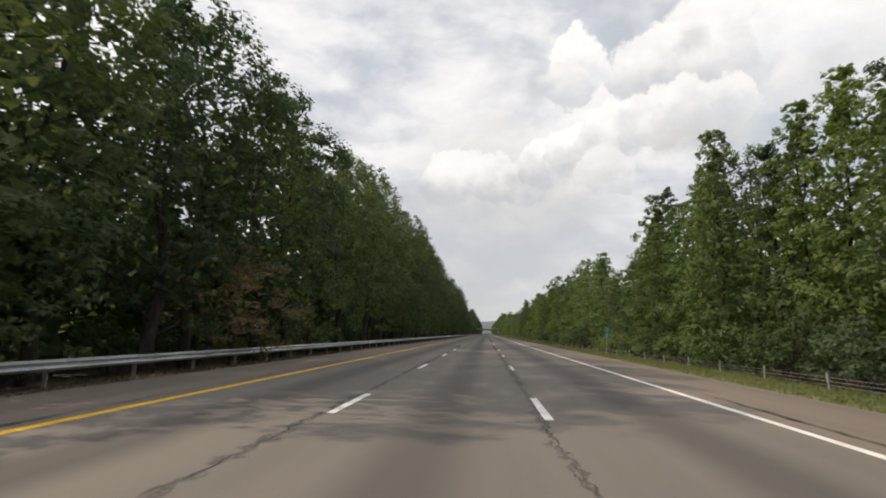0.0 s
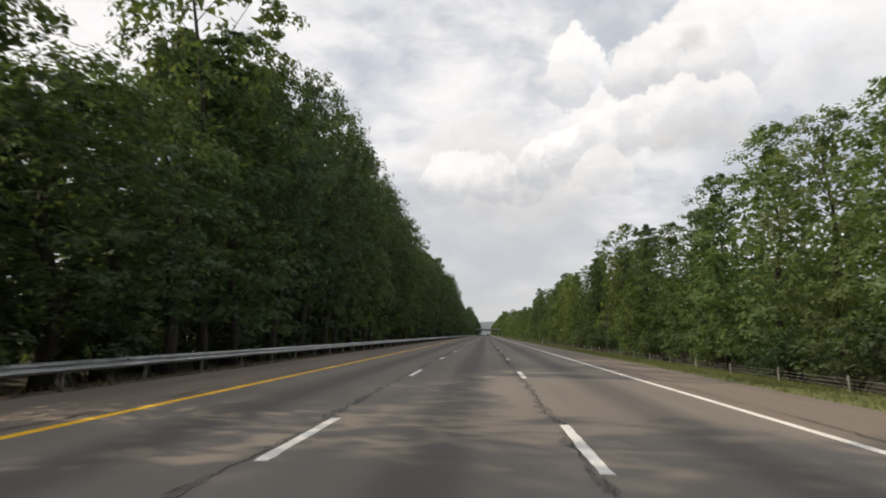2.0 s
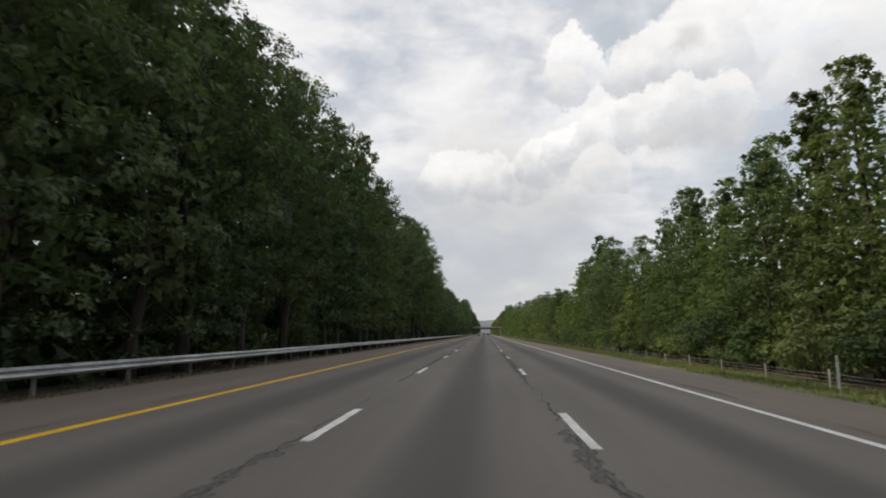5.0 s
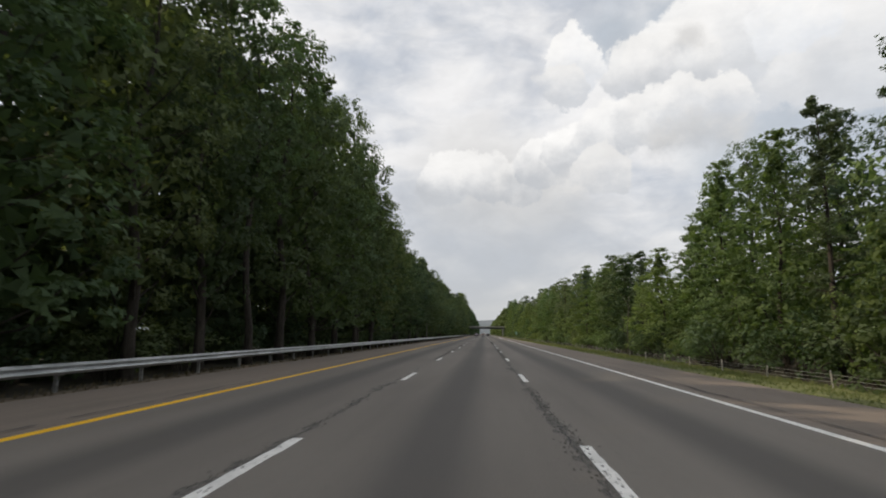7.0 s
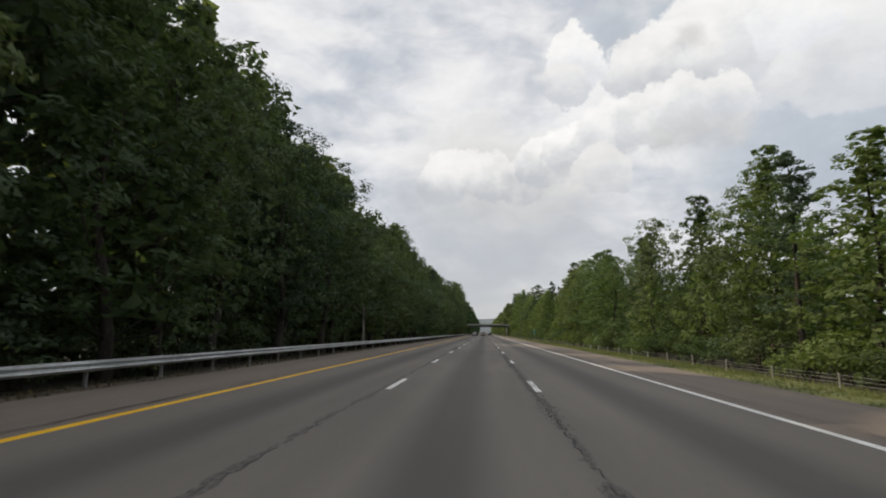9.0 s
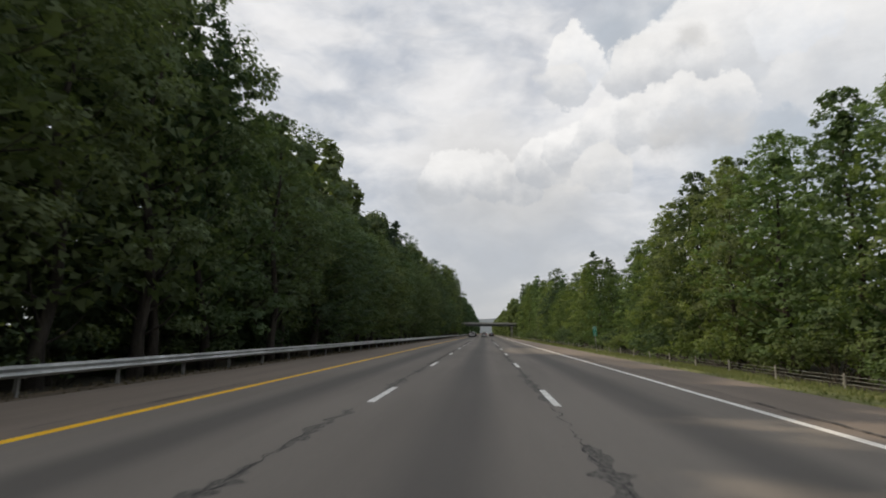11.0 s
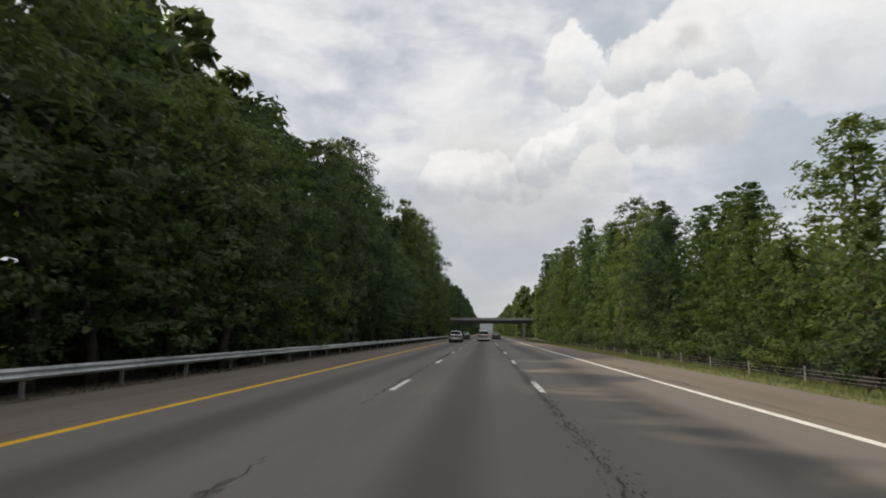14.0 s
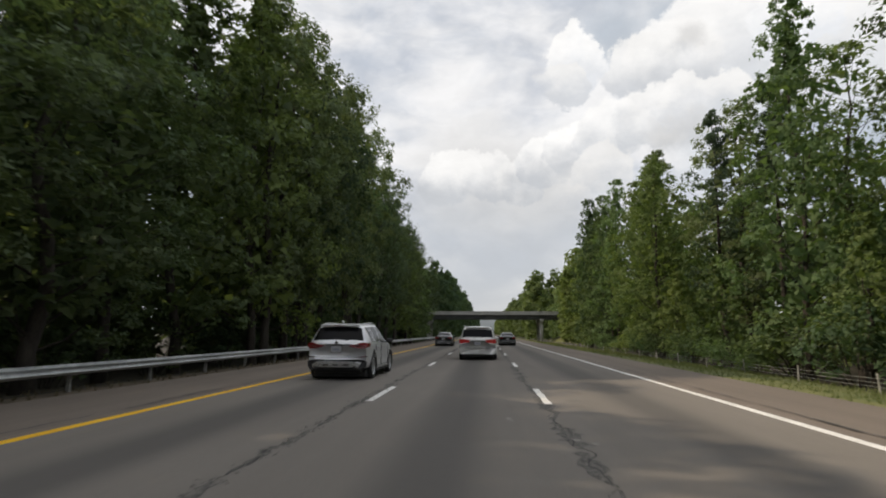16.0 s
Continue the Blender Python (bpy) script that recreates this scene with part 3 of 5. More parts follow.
KINDS = {
    "oak": make_tree("oak_tree", 11, 16.4, 2.6, 4.4, "dome", 32, 11, 25, 0.112, M["leaf_c"], M["bark"], "tall leafy oak tree with a dense dark green crown", 0.24),
    "oak2": make_tree("oak_tree", 12, 16.4, 3.0, 4.0, "high", 31, 11, 25, 0.110, M["leaf_c"], M["bark"], "tall dark green broadleaf tree with an uneven crown", 0.22),
    "sweetgum": make_tree("sweetgum_tree", 13, 15.4, 1.6, 3.2, "spire", 36, 9, 23, 0.104, M["leaf_b"], M["bark"], "slim bright green broadleaf tree, leafy to its foot", 0.16),
    "tulip": make_tree("tulip_tree", 19, 15.4, 1.8, 3.0, "spire", 33, 9, 24, 0.106, M["leaf_a"], M["bark"], "upright mid-green broadleaf tree with a pointed top", 0.17),
    "poplar": make_tree("poplar_tree", 14, 16.4, 7.4, 3.8, "open", 24, 11, 27, 0.110, M["leaf_a"], M["bark"], "tall open broadleaf tree with a bare lower trunk", 0.2, 160),
    "hickory": make_tree("hickory_tree", 17, 15.4, 1.5, 4.0, "broad", 34, 9, 24, 0.110, M["leaf_b"], M["bark"], "broad light green tree with layered leafy boughs", 0.18),
    "russet": make_tree("russet_tree", 18, 8.0, 1.5, 3.0, "broad", 18, 10, 24, 0.10, M["leaf_red"], M["bark"], "small tree with dull reddish leaves behind the guard rail", 0.08, 160),
    "young": make_tree("young_tree", 15, 8.2, 0.8, 2.3, "spire", 22, 9, 22, 0.085, M["leaf_b"], M["bark"], "young bright green tree at the edge of the wood", 0.09, 260),
    "pine": make_pine("pine_tree", 16, 17.0, 5.0, "dark green pine with short tiered branches and spiky top"),
}
FULL[KINDS["pine"].name] = 17.0
SHRUBS = [make_shrub("shrub", 31, 3.2, 1.9, 24, 56, 0.12, M["leaf_a"], "leafy green undergrowth at the foot of the trees"),
          # leaf_c on this shrub puts the shade under the trees into its colour
          make_shrub("shrub", 33, 3.4, 2.0, 22, 56, 0.115, M["leaf_c"], "undergrowth behind the guard rail, leaf darkened to stand for shade"),
          make_shrub("shrub", 32, 2.6, 2.0, 22, 56, 0.115, M["leaf_b"], "bright green undergrowth at the edge of the wood")]


def make_dead_tree():
    rr = random.Random(5)
    tree = tagged(new("dead_tree"), "leafless grey tree with bare forked branches", "tree")
    bm = bmesh.new()
    trunk = [(0.1 * math.sin(k), 0.1 * math.cos(k * 1.3), -0.3 + 1.9 * k) for k in range(8)]
    tube(bm, trunk, [0.16 * (1 - 0.11 * k) for k in range(8)], 7)
    part("trunk", bm, M["pale_bark"], tree, smooth=True)
    for k in range(2, 8):
        for j in range(2):
            q, w = rr.uniform(0, 6.28), rr.uniform(1.6, 3.0) * (1.1 - 0.09 * k)
            a = Vector(trunk[k])
            e = a + Vector((math.cos(q) * w, math.sin(q) * w, w * 0.8))
            bm = bmesh.new()
            tube(bm, [a, a.lerp(e, 0.5) + Vector((0, 0, -0.12)), e], [0.05, 0.032, 0.008], 4, False)
            for f in (0.4, 0.6, 0.8):
                b = a.lerp(e, f)
                g = b + Vector((rr.uniform(-0.9, 0.9), rr.uniform(-0.9, 0.9), rr.uniform(0.3, 1.0)))
                tube(bm, [b, g], [0.018, 0.005], 3, False)
            part("branch", bm, M["pale_bark"], tree)
    return tree


def foot(x):
    for (xa, za), (xb, zb) in zip(ground_profile, ground_profile[1:]):
        if xa <= x <= xb:
            return za + (zb - za) * (x - xa) / (xb - xa)
    return 0.0


used = {}


def plant(kind, x, y, height, turn, fat=1.0, group=""):
    src = KINDS[kind] if kind in KINDS else SHRUBS[int(kind)]
    full = FULL.get(src.name, 3.3)
    s = height / full
    m = pose(x, y, foot(x) - 0.05, 0, 0, turn) @ Matrix.Diagonal((s * fat, s * fat, s, 1))
    if kind not in used:
        used[kind] = src
        src.matrix_basis = m
        ob = src
    else:
        ob = copy_thing(src, pose(0, 0, 0))
        ob.matrix_basis = m
    return tagged(ob, group=group)


def profile(table, y):
    for (ya, ha), (yb, hb) in zip(table, table[1:]):
        if y <= yb:
            return ha + (hb - ha) * max(0, y - ya) / (yb - ya)
    return table[-1][1]


# heights of the wood's edge along the road
# unseen dip from -7 to 9, added to let sun onto the road
LEFT_TOPS = [(-30, 18.3), (-8, 17.3), (-7, 6.9), (9, 6.9), (12, 16.8), (30, 18.3), (46, 17.8), (52, 20.4), (70, 21.5), (74, 12.6), (82, 11.5), (86, 14.7), (108, 22.5), (116, 24), (128, 24),
              (142, 21), (165, 21.3), (172, 18.3), (186, 18.8), (194, 22), (214, 22.5), (236, 20.9), (246, 21.5), (256, 24.1), (289, 23), (294, 17.8), (336, 17.5), (346, 12.6), (357, 12.8),
              (364, 15.8), (379, 17.8), (392, 12.8), (425, 13.6), (434, 17.6), (446, 17.2), (453, 14), (471, 13.8), (482, 15), (490, 19.5), (505, 22.4), (510, 16), (523, 13.6), (530, 16.8), (544, 23.6), (557, 26),
              (573, 24.5), (590, 20.5), (612, 20.5), (640, 22), (700, 22)]
RIGHT_TOPS = [(-10, 15.4), (40, 16), (58, 17), (66, 15.4), (74, 11.7), (82, 12.2), (92, 15.4), (121, 12.8), (133, 16), (146, 14.9), (158, 15.1), (163, 17.3), (168, 16.5), (174, 13.3),
              (190, 15.4), (220, 16.5), (236, 14.1), (245, 16), (268, 16.5), (275, 12.2), (290, 11.2), (301, 12.8), (340, 14.4), (354, 14.4), (361, 11.7), (366, 12.2), (377, 16.5),
              (384, 15.1), (405, 15.5), (414, 13.6), (428, 15.2), (434, 13.3), (459, 15.4), (465, 13.8), (476, 14.3), (483, 13), (493, 13.6), (508, 16), (516, 18.6), (524, 17.6),
              (533, 19.7), (542, 19.7), (562, 22.3), (620, 22.9), (700, 19.1)]
# single trees that stand out: kind, x, y, height
STANDING_OUT = [("russet", -11.7, 26, 6.4), ("poplar", -12.4, 87, 21.5), ("poplar", -13.4, 94, 19.5), ("oak", -13.4, 373, 19.0), ("pine", -13.2, 433, 18.5), ("sweetgum", -13.2, 119, 21.5), ("oak", -13.2, 551, 24.5), ("sweetgum", -13.5, 541, 25.5),
                ("sweetgum", -13.0, 606, 20.5),
                ("pine", 20.5, 60, 18.0), ("hickory", 22.5, 66, 13.5), ("sweetgum", 19.5, 33, 16.5), ("oak", 20.5, 41, 16.5), ("pine", 22.0, 142, 17.0), ("oak", 23.5, 150, 15.5), ("sweetgum", 17.8, 124, 13.5),
                ("oak", 24.5, 274, 19.8), ("oak2", 25.0, 263, 18.0), ("poplar", 25.0, 405, 19.3), ("poplar", 24.5, 397, 17.5), ("pine", 21.0, 457, 17.5), ("pine", 22.5, 451, 15.5),
                ("sweetgum", 24.0, 521, 20.0), ("oak", 24.0, 533, 23.5), ("poplar", 23.5, 545, 21.0), ("oak2", 22.0, 556, 22.0)]
LEFT_GROUP, RIGHT_GROUP = "trees behind the guard rail", "trees behind the wire fence"
rnd = random.Random(77)
for kind, x, y, h in STANDING_OUT:
    plant(kind, x, y, h, rnd.uniform(-45, 45) + (0 if x < 0 else 180), 1.5 if kind == "russet" else rnd.uniform(0.95, 1.1), LEFT_GROUP if x < 0 else RIGHT_GROUP)
y = -28.0
while y < 612:
    kind = rnd.choices(("oak", "oak2", "tulip", "sweetgum", "poplar", "pine"), (4, 4, 1.6, 0.9, 0.4, 0.5))[0]
    x = -13.2 + rnd.uniform(-1.2, 0.6)
    tall = profile(LEFT_TOPS, y) * rnd.uniform(0.92, 1.08)
    plant(kind, x, y, tall, rnd.uniform(-50, 50), rnd.uniform(4.6, 5.3) / (4.1 * tall / 17) * (1.15 if kind == "tulip" else 1), LEFT_GROUP)
    y += rnd.uniform(4.2, 6.4) * (0.72 if tall < 14.5 else 1.0)
y = -10.0
while y < 612:
    kind = rnd.choices(("oak", "hickory", "sweetgum", "tulip", "poplar", "pine", "young"), (0.8, 2.4, 3.6, 3.0, 0.8, 0.7, 1.6))[0]
    x = 19.0 + rnd.uniform(-1.4, 2.0)
    tall = profile(RIGHT_TOPS, y) * rnd.uniform(0.90, 1.12)
    if kind == "young":
        x, tall = x - 1.5, min(tall, 10) * 0.8
    plant(kind, x, y, tall, 180 + rnd.uniform(-50, 50), rnd.uniform(3.8, 4.7) / (3.9 * tall / 17) if kind != "young" else 1.1, RIGHT_GROUP)
    y += rnd.uniform(3.6, 5.6)
for side in (-1, 1):
    y = -20.0
    while y < 600:
        x = -14.9 + rnd.uniform(-0.5, 0.4) if side < 0 else 16.6 + rnd.uniform(-0.8, 1.1)
        plant("1" if side < 0 else rnd.choice("0012"), x, y, rnd.uniform(2.2, 3.8), rnd.uniform(0, 360), rnd.uniform(1.0, 1.3), "undergrowth along the road")
        y += rnd.uniform(4.6, 6.8) if side < 0 else rnd.uniform(3.4, 5.2)


make_dead_tree().matrix_basis = pose(-11.9, 344, foot(-11.9) - 0.05)


def far_woods(name, seed, xs, ys, table, share, step, leaf, per, mat, label, low=None, most=40.0, least=0.0):
    """Trees too many to count, as one mesh of leaf clumps."""
    rng = np.random.default_rng(seed)
    rnd = random.Random(seed)
    centres, radii = [], []
    y = ys[0]
    while y < ys[1]:
        x = rnd.uniform(*xs)
        h = (min(max(profile(table, y) * share, least), most) if y > 112 or low is None else profile(table, y) * low) * rnd.uniform(0.86, 1.06)
        n = int(h * 0.95)
        for k in range(n):
            f = (k + rnd.random()) / n
            w = 3.0 * math.sin(math.pi * (0.15 + 0.85 * f)) ** 0.6
            q = rnd.uniform(0, 6.28)
            centres.append((x + w * math.cos(q), y + w * math.sin(q), foot(x) + 0.4 + (h - 1.2) * f))
            radii.append(rnd.uniform(1.2, 2.1))
        y += step * rnd.uniform(0.6, 1.4)
    ob = new(name, quads_mesh(name, leaf_quads(rng, centres, radii, per, leaf), mat))
    return tagged(ob, label, "woods", kind="stuff")


# past y 112 these two get added, unseen height to shade the road
far_woods("woods_left", 51, (-21.5, -17.0), (-40, 700), LEFT_TOPS, 1.25, 3.0, 0.40, 58, M["leaf_c"], "deep dark green wood behind the first trees", 0.95, 23.0, 18.0)
far_woods("woods_deep_left", 55, (-32, -23), (-40, 700), LEFT_TOPS, 2.0, 2.9, 0.95, 26, M["leaf_c"], "deep wood behind the guard rail, raised unseen to shade the road", 0.62, 31.0, 25.5)
far_woods("woods_bridge_left", 56, (-18.5, -16.0), (612, 652), LEFT_TOPS, 0.95, 2.2, 0.45, 60, M["leaf_a"], "tall green wood before the overpass")
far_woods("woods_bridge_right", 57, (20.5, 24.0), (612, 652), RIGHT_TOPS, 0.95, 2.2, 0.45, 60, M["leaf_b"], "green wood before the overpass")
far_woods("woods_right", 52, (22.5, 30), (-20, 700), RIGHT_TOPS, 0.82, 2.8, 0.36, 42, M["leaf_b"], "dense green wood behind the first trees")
far_woods("woods_deep_right", 58, (32, 40), (-20, 700), RIGHT_TOPS, 0.66, 2.8, 0.9, 20, M["leaf_c"], "shaded wood deep behind the wire fence")
far_woods("woods_far_left", 53, (-22, -13.0), (700, 1480), LEFT_TOPS, 1.2, 3.4, 1.0, 14, M["leaf_a"], "distant dark green wood along the road")
far_woods("woods_far_right", 54, (17, 28), (700, 1480), RIGHT_TOPS, 1.25, 3.4, 1.0, 14, M["leaf_a"], "distant green wood along the road")


# ---- roadside furniture ----
W_BEAM = [(0.0, -0.155), (0.012, -0.150), (0.030, -0.118), (0.078, -0.098), (0.083, -0.080), (0.078, -0.062), (0.022, -0.028), (0.008, 0.0),
          (0.022, 0.028), (0.078, 0.062), (0.083, 0.080), (0.078, 0.098), (0.030, 0.118), (0.012, 0.150), (0.0, 0.155)]


def guard_rail():
    """Steel W-beam on posts behind the left shoulder."""
    x, pitch, y0, n = -10.95, 3.81, -24.0, 190
    base = -0.27
    rail = tagged(new("guard_rail"), "long galvanised steel guard rail on posts beside the shoulder", "guard rail")
    verts, faces = [], []
    seg = [(-0.16, 0.004), (0.16, 0.004), (0.17, 0.0), (pitch - 0.16, 0.0)]
    for y, lift in seg:
        verts += [(px + lift, y, pz) for px, pz in W_BEAM] + [(px + lift - 0.005, y, pz) for px, pz in W_BEAM]
    w = len(W_BEAM)
    for j in range(len(seg) - 1):
        a, b = j * 2 * w, (j + 1) * 2 * w
        for i in range(w - 1):
            faces.append((a + i, a + i + 1, b + i + 1, b + i))
            faces.append((a + w + i, b + w + i, b + w + i + 1, a + w + i + 1))
        faces.append((a, b, b + w, a + w))
        faces.append((a + w - 1, a + 2 * w - 1, b + 2 * w - 1, b + w - 1))
    beam = mesh_of("rail", verts, faces, M["steel"], smooth=True)
    bm = bmesh.new()
    box(bm, 0, 0, 0.0, 0.10, 0.008, 1.3)
    box(bm, -0.047, 0, 0.0, 0.008, 0.065, 1.3)
    box(bm, 0.047, 0, 0.0, 0.008, 0.065, 1.3)
    pm = bpy.data.meshes.new("post")
    bm.to_mesh(pm)
    bm.free()
    pm.materials.append(M["post_steel"])
    bm = bmesh.new()
    box(bm, 0, 0, 0, 0.13, 0.09, 0.33, 0.01)
    blk = bpy.data.meshes.new("block")
    bm.to_mesh(blk)
    bm.free()
    blk.materials.append(M["wood_post"])
    rr = random.Random(9)
    for k in range(n):
        y = y0 + k * pitch
        dz, dx = 0.02 * noise.noise((0, y * 0.05, 3)), 0.025 * noise.noise((5, y * 0.07, 1))
        s = attach("rail", beam, rail)
        s.location = (x + 0.075 + dx, y, base + 0.62 + dz)
        p = attach("post", pm, rail)
        p.location, p.rotation_euler = (x - 0.14 + dx, y + 0.05, base + 0.10 + dz), (rr.gauss(0, 0.012), rr.gauss(0, 0.012), 0)
        b = attach("block", blk, rail)
        b.location = (x + 0.005 + dx, y + 0.05, base + 0.60 + dz)
    return rail


def wire_fence():
    """Low cable fence on slim posts in the grass of the right verge."""
    x, pitch, y0, n = 13.7, 4.88, -12.0, 142
    fence = tagged(new("cable_fence"), "low wire cable fence on grey weathered posts in the grass", "fence")
    bm = bmesh.new()
    tube(bm, [(0, 0, -0.35), (0, 0, 0.64), (0, 0, 0.67)], [0.036, 0.034, 0.022], 8)
    pm = bpy.data.meshes.new("post")
    bm.to_mesh(pm)
    bm.free()
    pm.materials.append(M["wood_post"])
    rr = random.Random(19)
    z0 = foot(x)
    for k in range(n):
        p = attach("post", pm, fence)
        p.location = (x, y0 + k * pitch, z0 + rr.uniform(-0.05, 0.08))
        p.rotation_euler = (rr.gauss(0, 0.03), rr.gauss(0, 0.03), rr.uniform(0, 3))
    for h in (0.28, 0.42, 0.56):
        bm = bmesh.new()
        pts = []
        for k in range(n - 1):
            for q in (0, 0.5):
                pts.append((x - 0.05, y0 + (k + q) * pitch, z0 + h - (0.012 if q else 0)))
        tube(bm, pts, [0.0075] * len(pts), 4)
        part("wire", bm, M["wire"], fence)
    return fence


M["sign_green"] = surface("sign_green", (0.0, 0.25, 0.18), (0.0, 0.32, 0.24), 3.0, 0.45, bumpy=0)
M["sign_white"] = surface("sign_white", (0.62, 0.66, 0.64), (0.80, 0.82, 0.80), 3.0, 0.5, bumpy=0)
M["delineator"] = surface("white_plastic", (0.60, 0.60, 0.58), (0.78, 0.78, 0.76), 4.0, 0.5)


def rounded_panel(bm, cx, cy, cz, w, h, t, r):
    vs = []
    for qx, qz, a0 in ((1, 1, 0), (-1, 1, 90), (-1, -1, 180), (1, -1, 270)):
        for k in range(4):
            a = radians(a0 + 30 * k)
            vs.append((cx + qx * (w / 2 - r) + r * math.cos(a), cz + qz * (h / 2 - r) + r * math.sin(a)))
    front = [bm.verts.new((px, cy - t / 2, pz)) for px, pz in vs]
    back = [bm.verts.new((px, cy + t / 2, pz)) for px, pz in vs]
    bm.faces.new(front)
    bm.faces.new(back[::-1])
    n = len(vs)
    for k in range(n):
        bm.faces.new((front[k], back[k], back[(k + 1) % n], front[(k + 1) % n]))


def mile_marker():
    """Small green marker with white border on a steel post."""
    sign = tagged(new("mile_marker"), "small green mile marker with white border on a steel post", "road sign")
    bm = bmesh.new()
    box(bm, 0, 0, 0.75, 0.05, 0.006, 2.7)
    box(bm, -0.025, 0.012, 0.75, 0.006, 0.03, 2.7)
    box(bm, 0.025, 0.012, 0.75, 0.006, 0.03, 2.7)
    part("post", bm, M["post_steel"], sign)
    bm = bmesh.new()
    rounded_panel(bm, 0, -0.010, 1.62, 0.36, 0.92, 0.006, 0.03)
    plate = part("plate", bm, M["sign_white"], sign, "white-bordered green plate")
    bm = bmesh.new()
    rounded_panel(bm, 0, -0.016, 2.0, 0.335, 0.125, 0.004, 0.02)
    part("header_panel", bm, M["sign_green"], plate)
    bm = bmesh.new()
    rounded_panel(bm, 0, -0.016, 1.655, 0.335, 0.53, 0.004, 0.02)
    part("panel", bm, M["sign_green"], plate)
    bm = bmesh.new()
    rounded_panel(bm, 0, -0.016, 1.27, 0.335, 0.205, 0.004, 0.02)
    part("panel", bm, M["sign_green"], plate)
    for z, text in ((1.69, "9"), (1.43, "4")):
        curve = bpy.data.curves.new("digit", "FONT")
        curve.body, curve.size, curve.extrude, curve.align_x = text, 0.31, 0.002, "CENTER"
        digit = bpy.data.objects.new("digit", curve)
        me = bpy.data.meshes.new_from_object(digit)
        bpy.data.objects.remove(digit)
        me.transform(pose(0, -0.021, z, 90, 0, 0))
        me.materials.clear()
        me.materials.append(M["sign_white"])
        attach("digit", me, plate)
    for z, w, h in ((2.0, 0.20, 0.04), (1.27, 0.09, 0.12)):
        bm = bmesh.new()
        box(bm, 0, -0.021, z, w, 0.003, h, 0.0)
        part("bar", bm, M["sign_white"], plate)
    return sign


guard_rail()
wire_fence()
marker = mile_marker()
marker.matrix_basis = pose(10.8, 47.2, foot(10.75) + 0.22, 0, 2, 4)
tagged(marker, group="mile markers")
copy_thing(marker, pose(11.0, 405.6, foot(11.0) + 0.34, 0, -4, 6))


def delineator():
    post = tagged(new("delineator_post"), "slim white plastic delineator post in the grass", "marker post")
    bm = bmesh.new()
    box(bm, 0, 0, 0.45, 0.10, 0.03, 1.5, 0.012)
    part("body", bm, M["delineator"], post)
    bm = bmesh.new()
    box(bm, 0, -0.018, 1.05, 0.075, 0.004, 0.16)
    part("reflector", bm, M["steel"], post)
    return post


delineator().matrix_basis = pose(12.4, 180.5, foot(12.4), 0, 1, 0)


# ---- overpass ----
def overpass():
    y, w = 660.0, 11.0
    ob = tagged(new("overpass"), "grey concrete and steel overpass crossing the whole road", "bridge")
    bm = bmesh.new()
    box(bm, 0, y, 6.25, 74, w, 0.35, 0.03)
    part("deck", bm, M["concrete"], ob)
    for s in (-1, 1):
        bm = bmesh.new()
        box(bm, 0, y + s * (w / 2 - 0.15), 6.68, 74, 0.25, 0.52, 0.03)
        box(bm, 0, y + s * (w / 2 - 0.12), 6.97, 74, 0.36, 0.08, 0.02)
        part("parapet", bm, M["concrete"], ob, "pale concrete parapet")
    for k in range(5):
        bm = bmesh.new()
        yy = y + (k - 2) * 2.3
        box(bm, 0, yy, 5.55, 72, 0.03, 1.02)
        box(bm, 0, yy, 5.04, 72, 0.35, 0.05)
        box(bm, 0, yy, 6.04, 72, 0.35, 0.05)
        for j in range(-17, 18):
            box(bm, j * 2.1, yy, 5.54, 0.03, 0.28, 0.96)
        part("girder", bm, M["girder"], ob, "dark painted steel girder")
    for x in (-14.8, 14.9):
        bm = bmesh.new()
        box(bm, x, y, 4.75, 1.1, w, 0.6, 0.04)
        part("pier_cap", bm, M["concrete"], ob)
        for k in range(3):
            bm = bmesh.new()
            tube(bm, [(x, y + (k - 1) * 3.9, -1.4), (x, y + (k - 1) * 3.9, 4.5)], [0.48, 0.48], 16)
            part("pier", bm, M["concrete"], ob, smooth=True)
    return ob


overpass()


def embankment(side):
    """Grassy slope that carries the crossing road up to the bridge."""
    verts, faces = [], []
    for j, y in enumerate(np.linspace(645, 675, 9)):
        for i, x in enumerate(np.linspace(17.5, 48, 9)):
            along = min(1, (x - 17.5) / 12.0)
            across = max(0, 1 - max(0, abs(y - 660) - 5.5) / 9.5)
            verts.append((side * x, y, -0.9 + 6.6 * along * across + 0.15 * noise.noise((x * 0.3, y * 0.3, side))))
    for j in range(8):
        for i in range(8):
            a = j * 9 + i
            q = (a, a + 1, a + 10, a + 9)
            faces.append(q if side > 0 else q[::-1])
    return tagged(new("embankment", mesh_of("embankment", verts, faces, M["verge"], smooth=True)), "grassy embankment under the end of the overpass", "embankment", kind="structure")


embankment(-1)
embankment(1)


# ---- distance ----
def ridge():
    verts, faces = [], []
    for i in range(81):
        x = -1600 + 40 * i
        top = 52 + 14 * noise.noise((x * 0.0021, 0.3, 0)) + 5 * noise.noise((x * 0.02, 2.3, 0))
        verts += [(x, 2330, -8), (x, 2360, top * 0.55), (x, 2390, top)]
    for i in range(80):
        for k in range(2):
            a = i * 3 + k
            faces.append((a, a + 3, a + 4, a + 1))
    # distance haze is put into the ridge's blue-grey colour
    m = surface("hazy_ridge", (0.17, 0.20, 0.22), (0.21, 0.24, 0.26), 0.01, 1.0, bumpy=0)
    return tagged(new("backdrop_ridge", mesh_of("backdrop_ridge", verts, faces, m, smooth=True)), "low wooded ridge far ahead, blue-grey haze in its colour", "hill", kind="structure")


ridge()


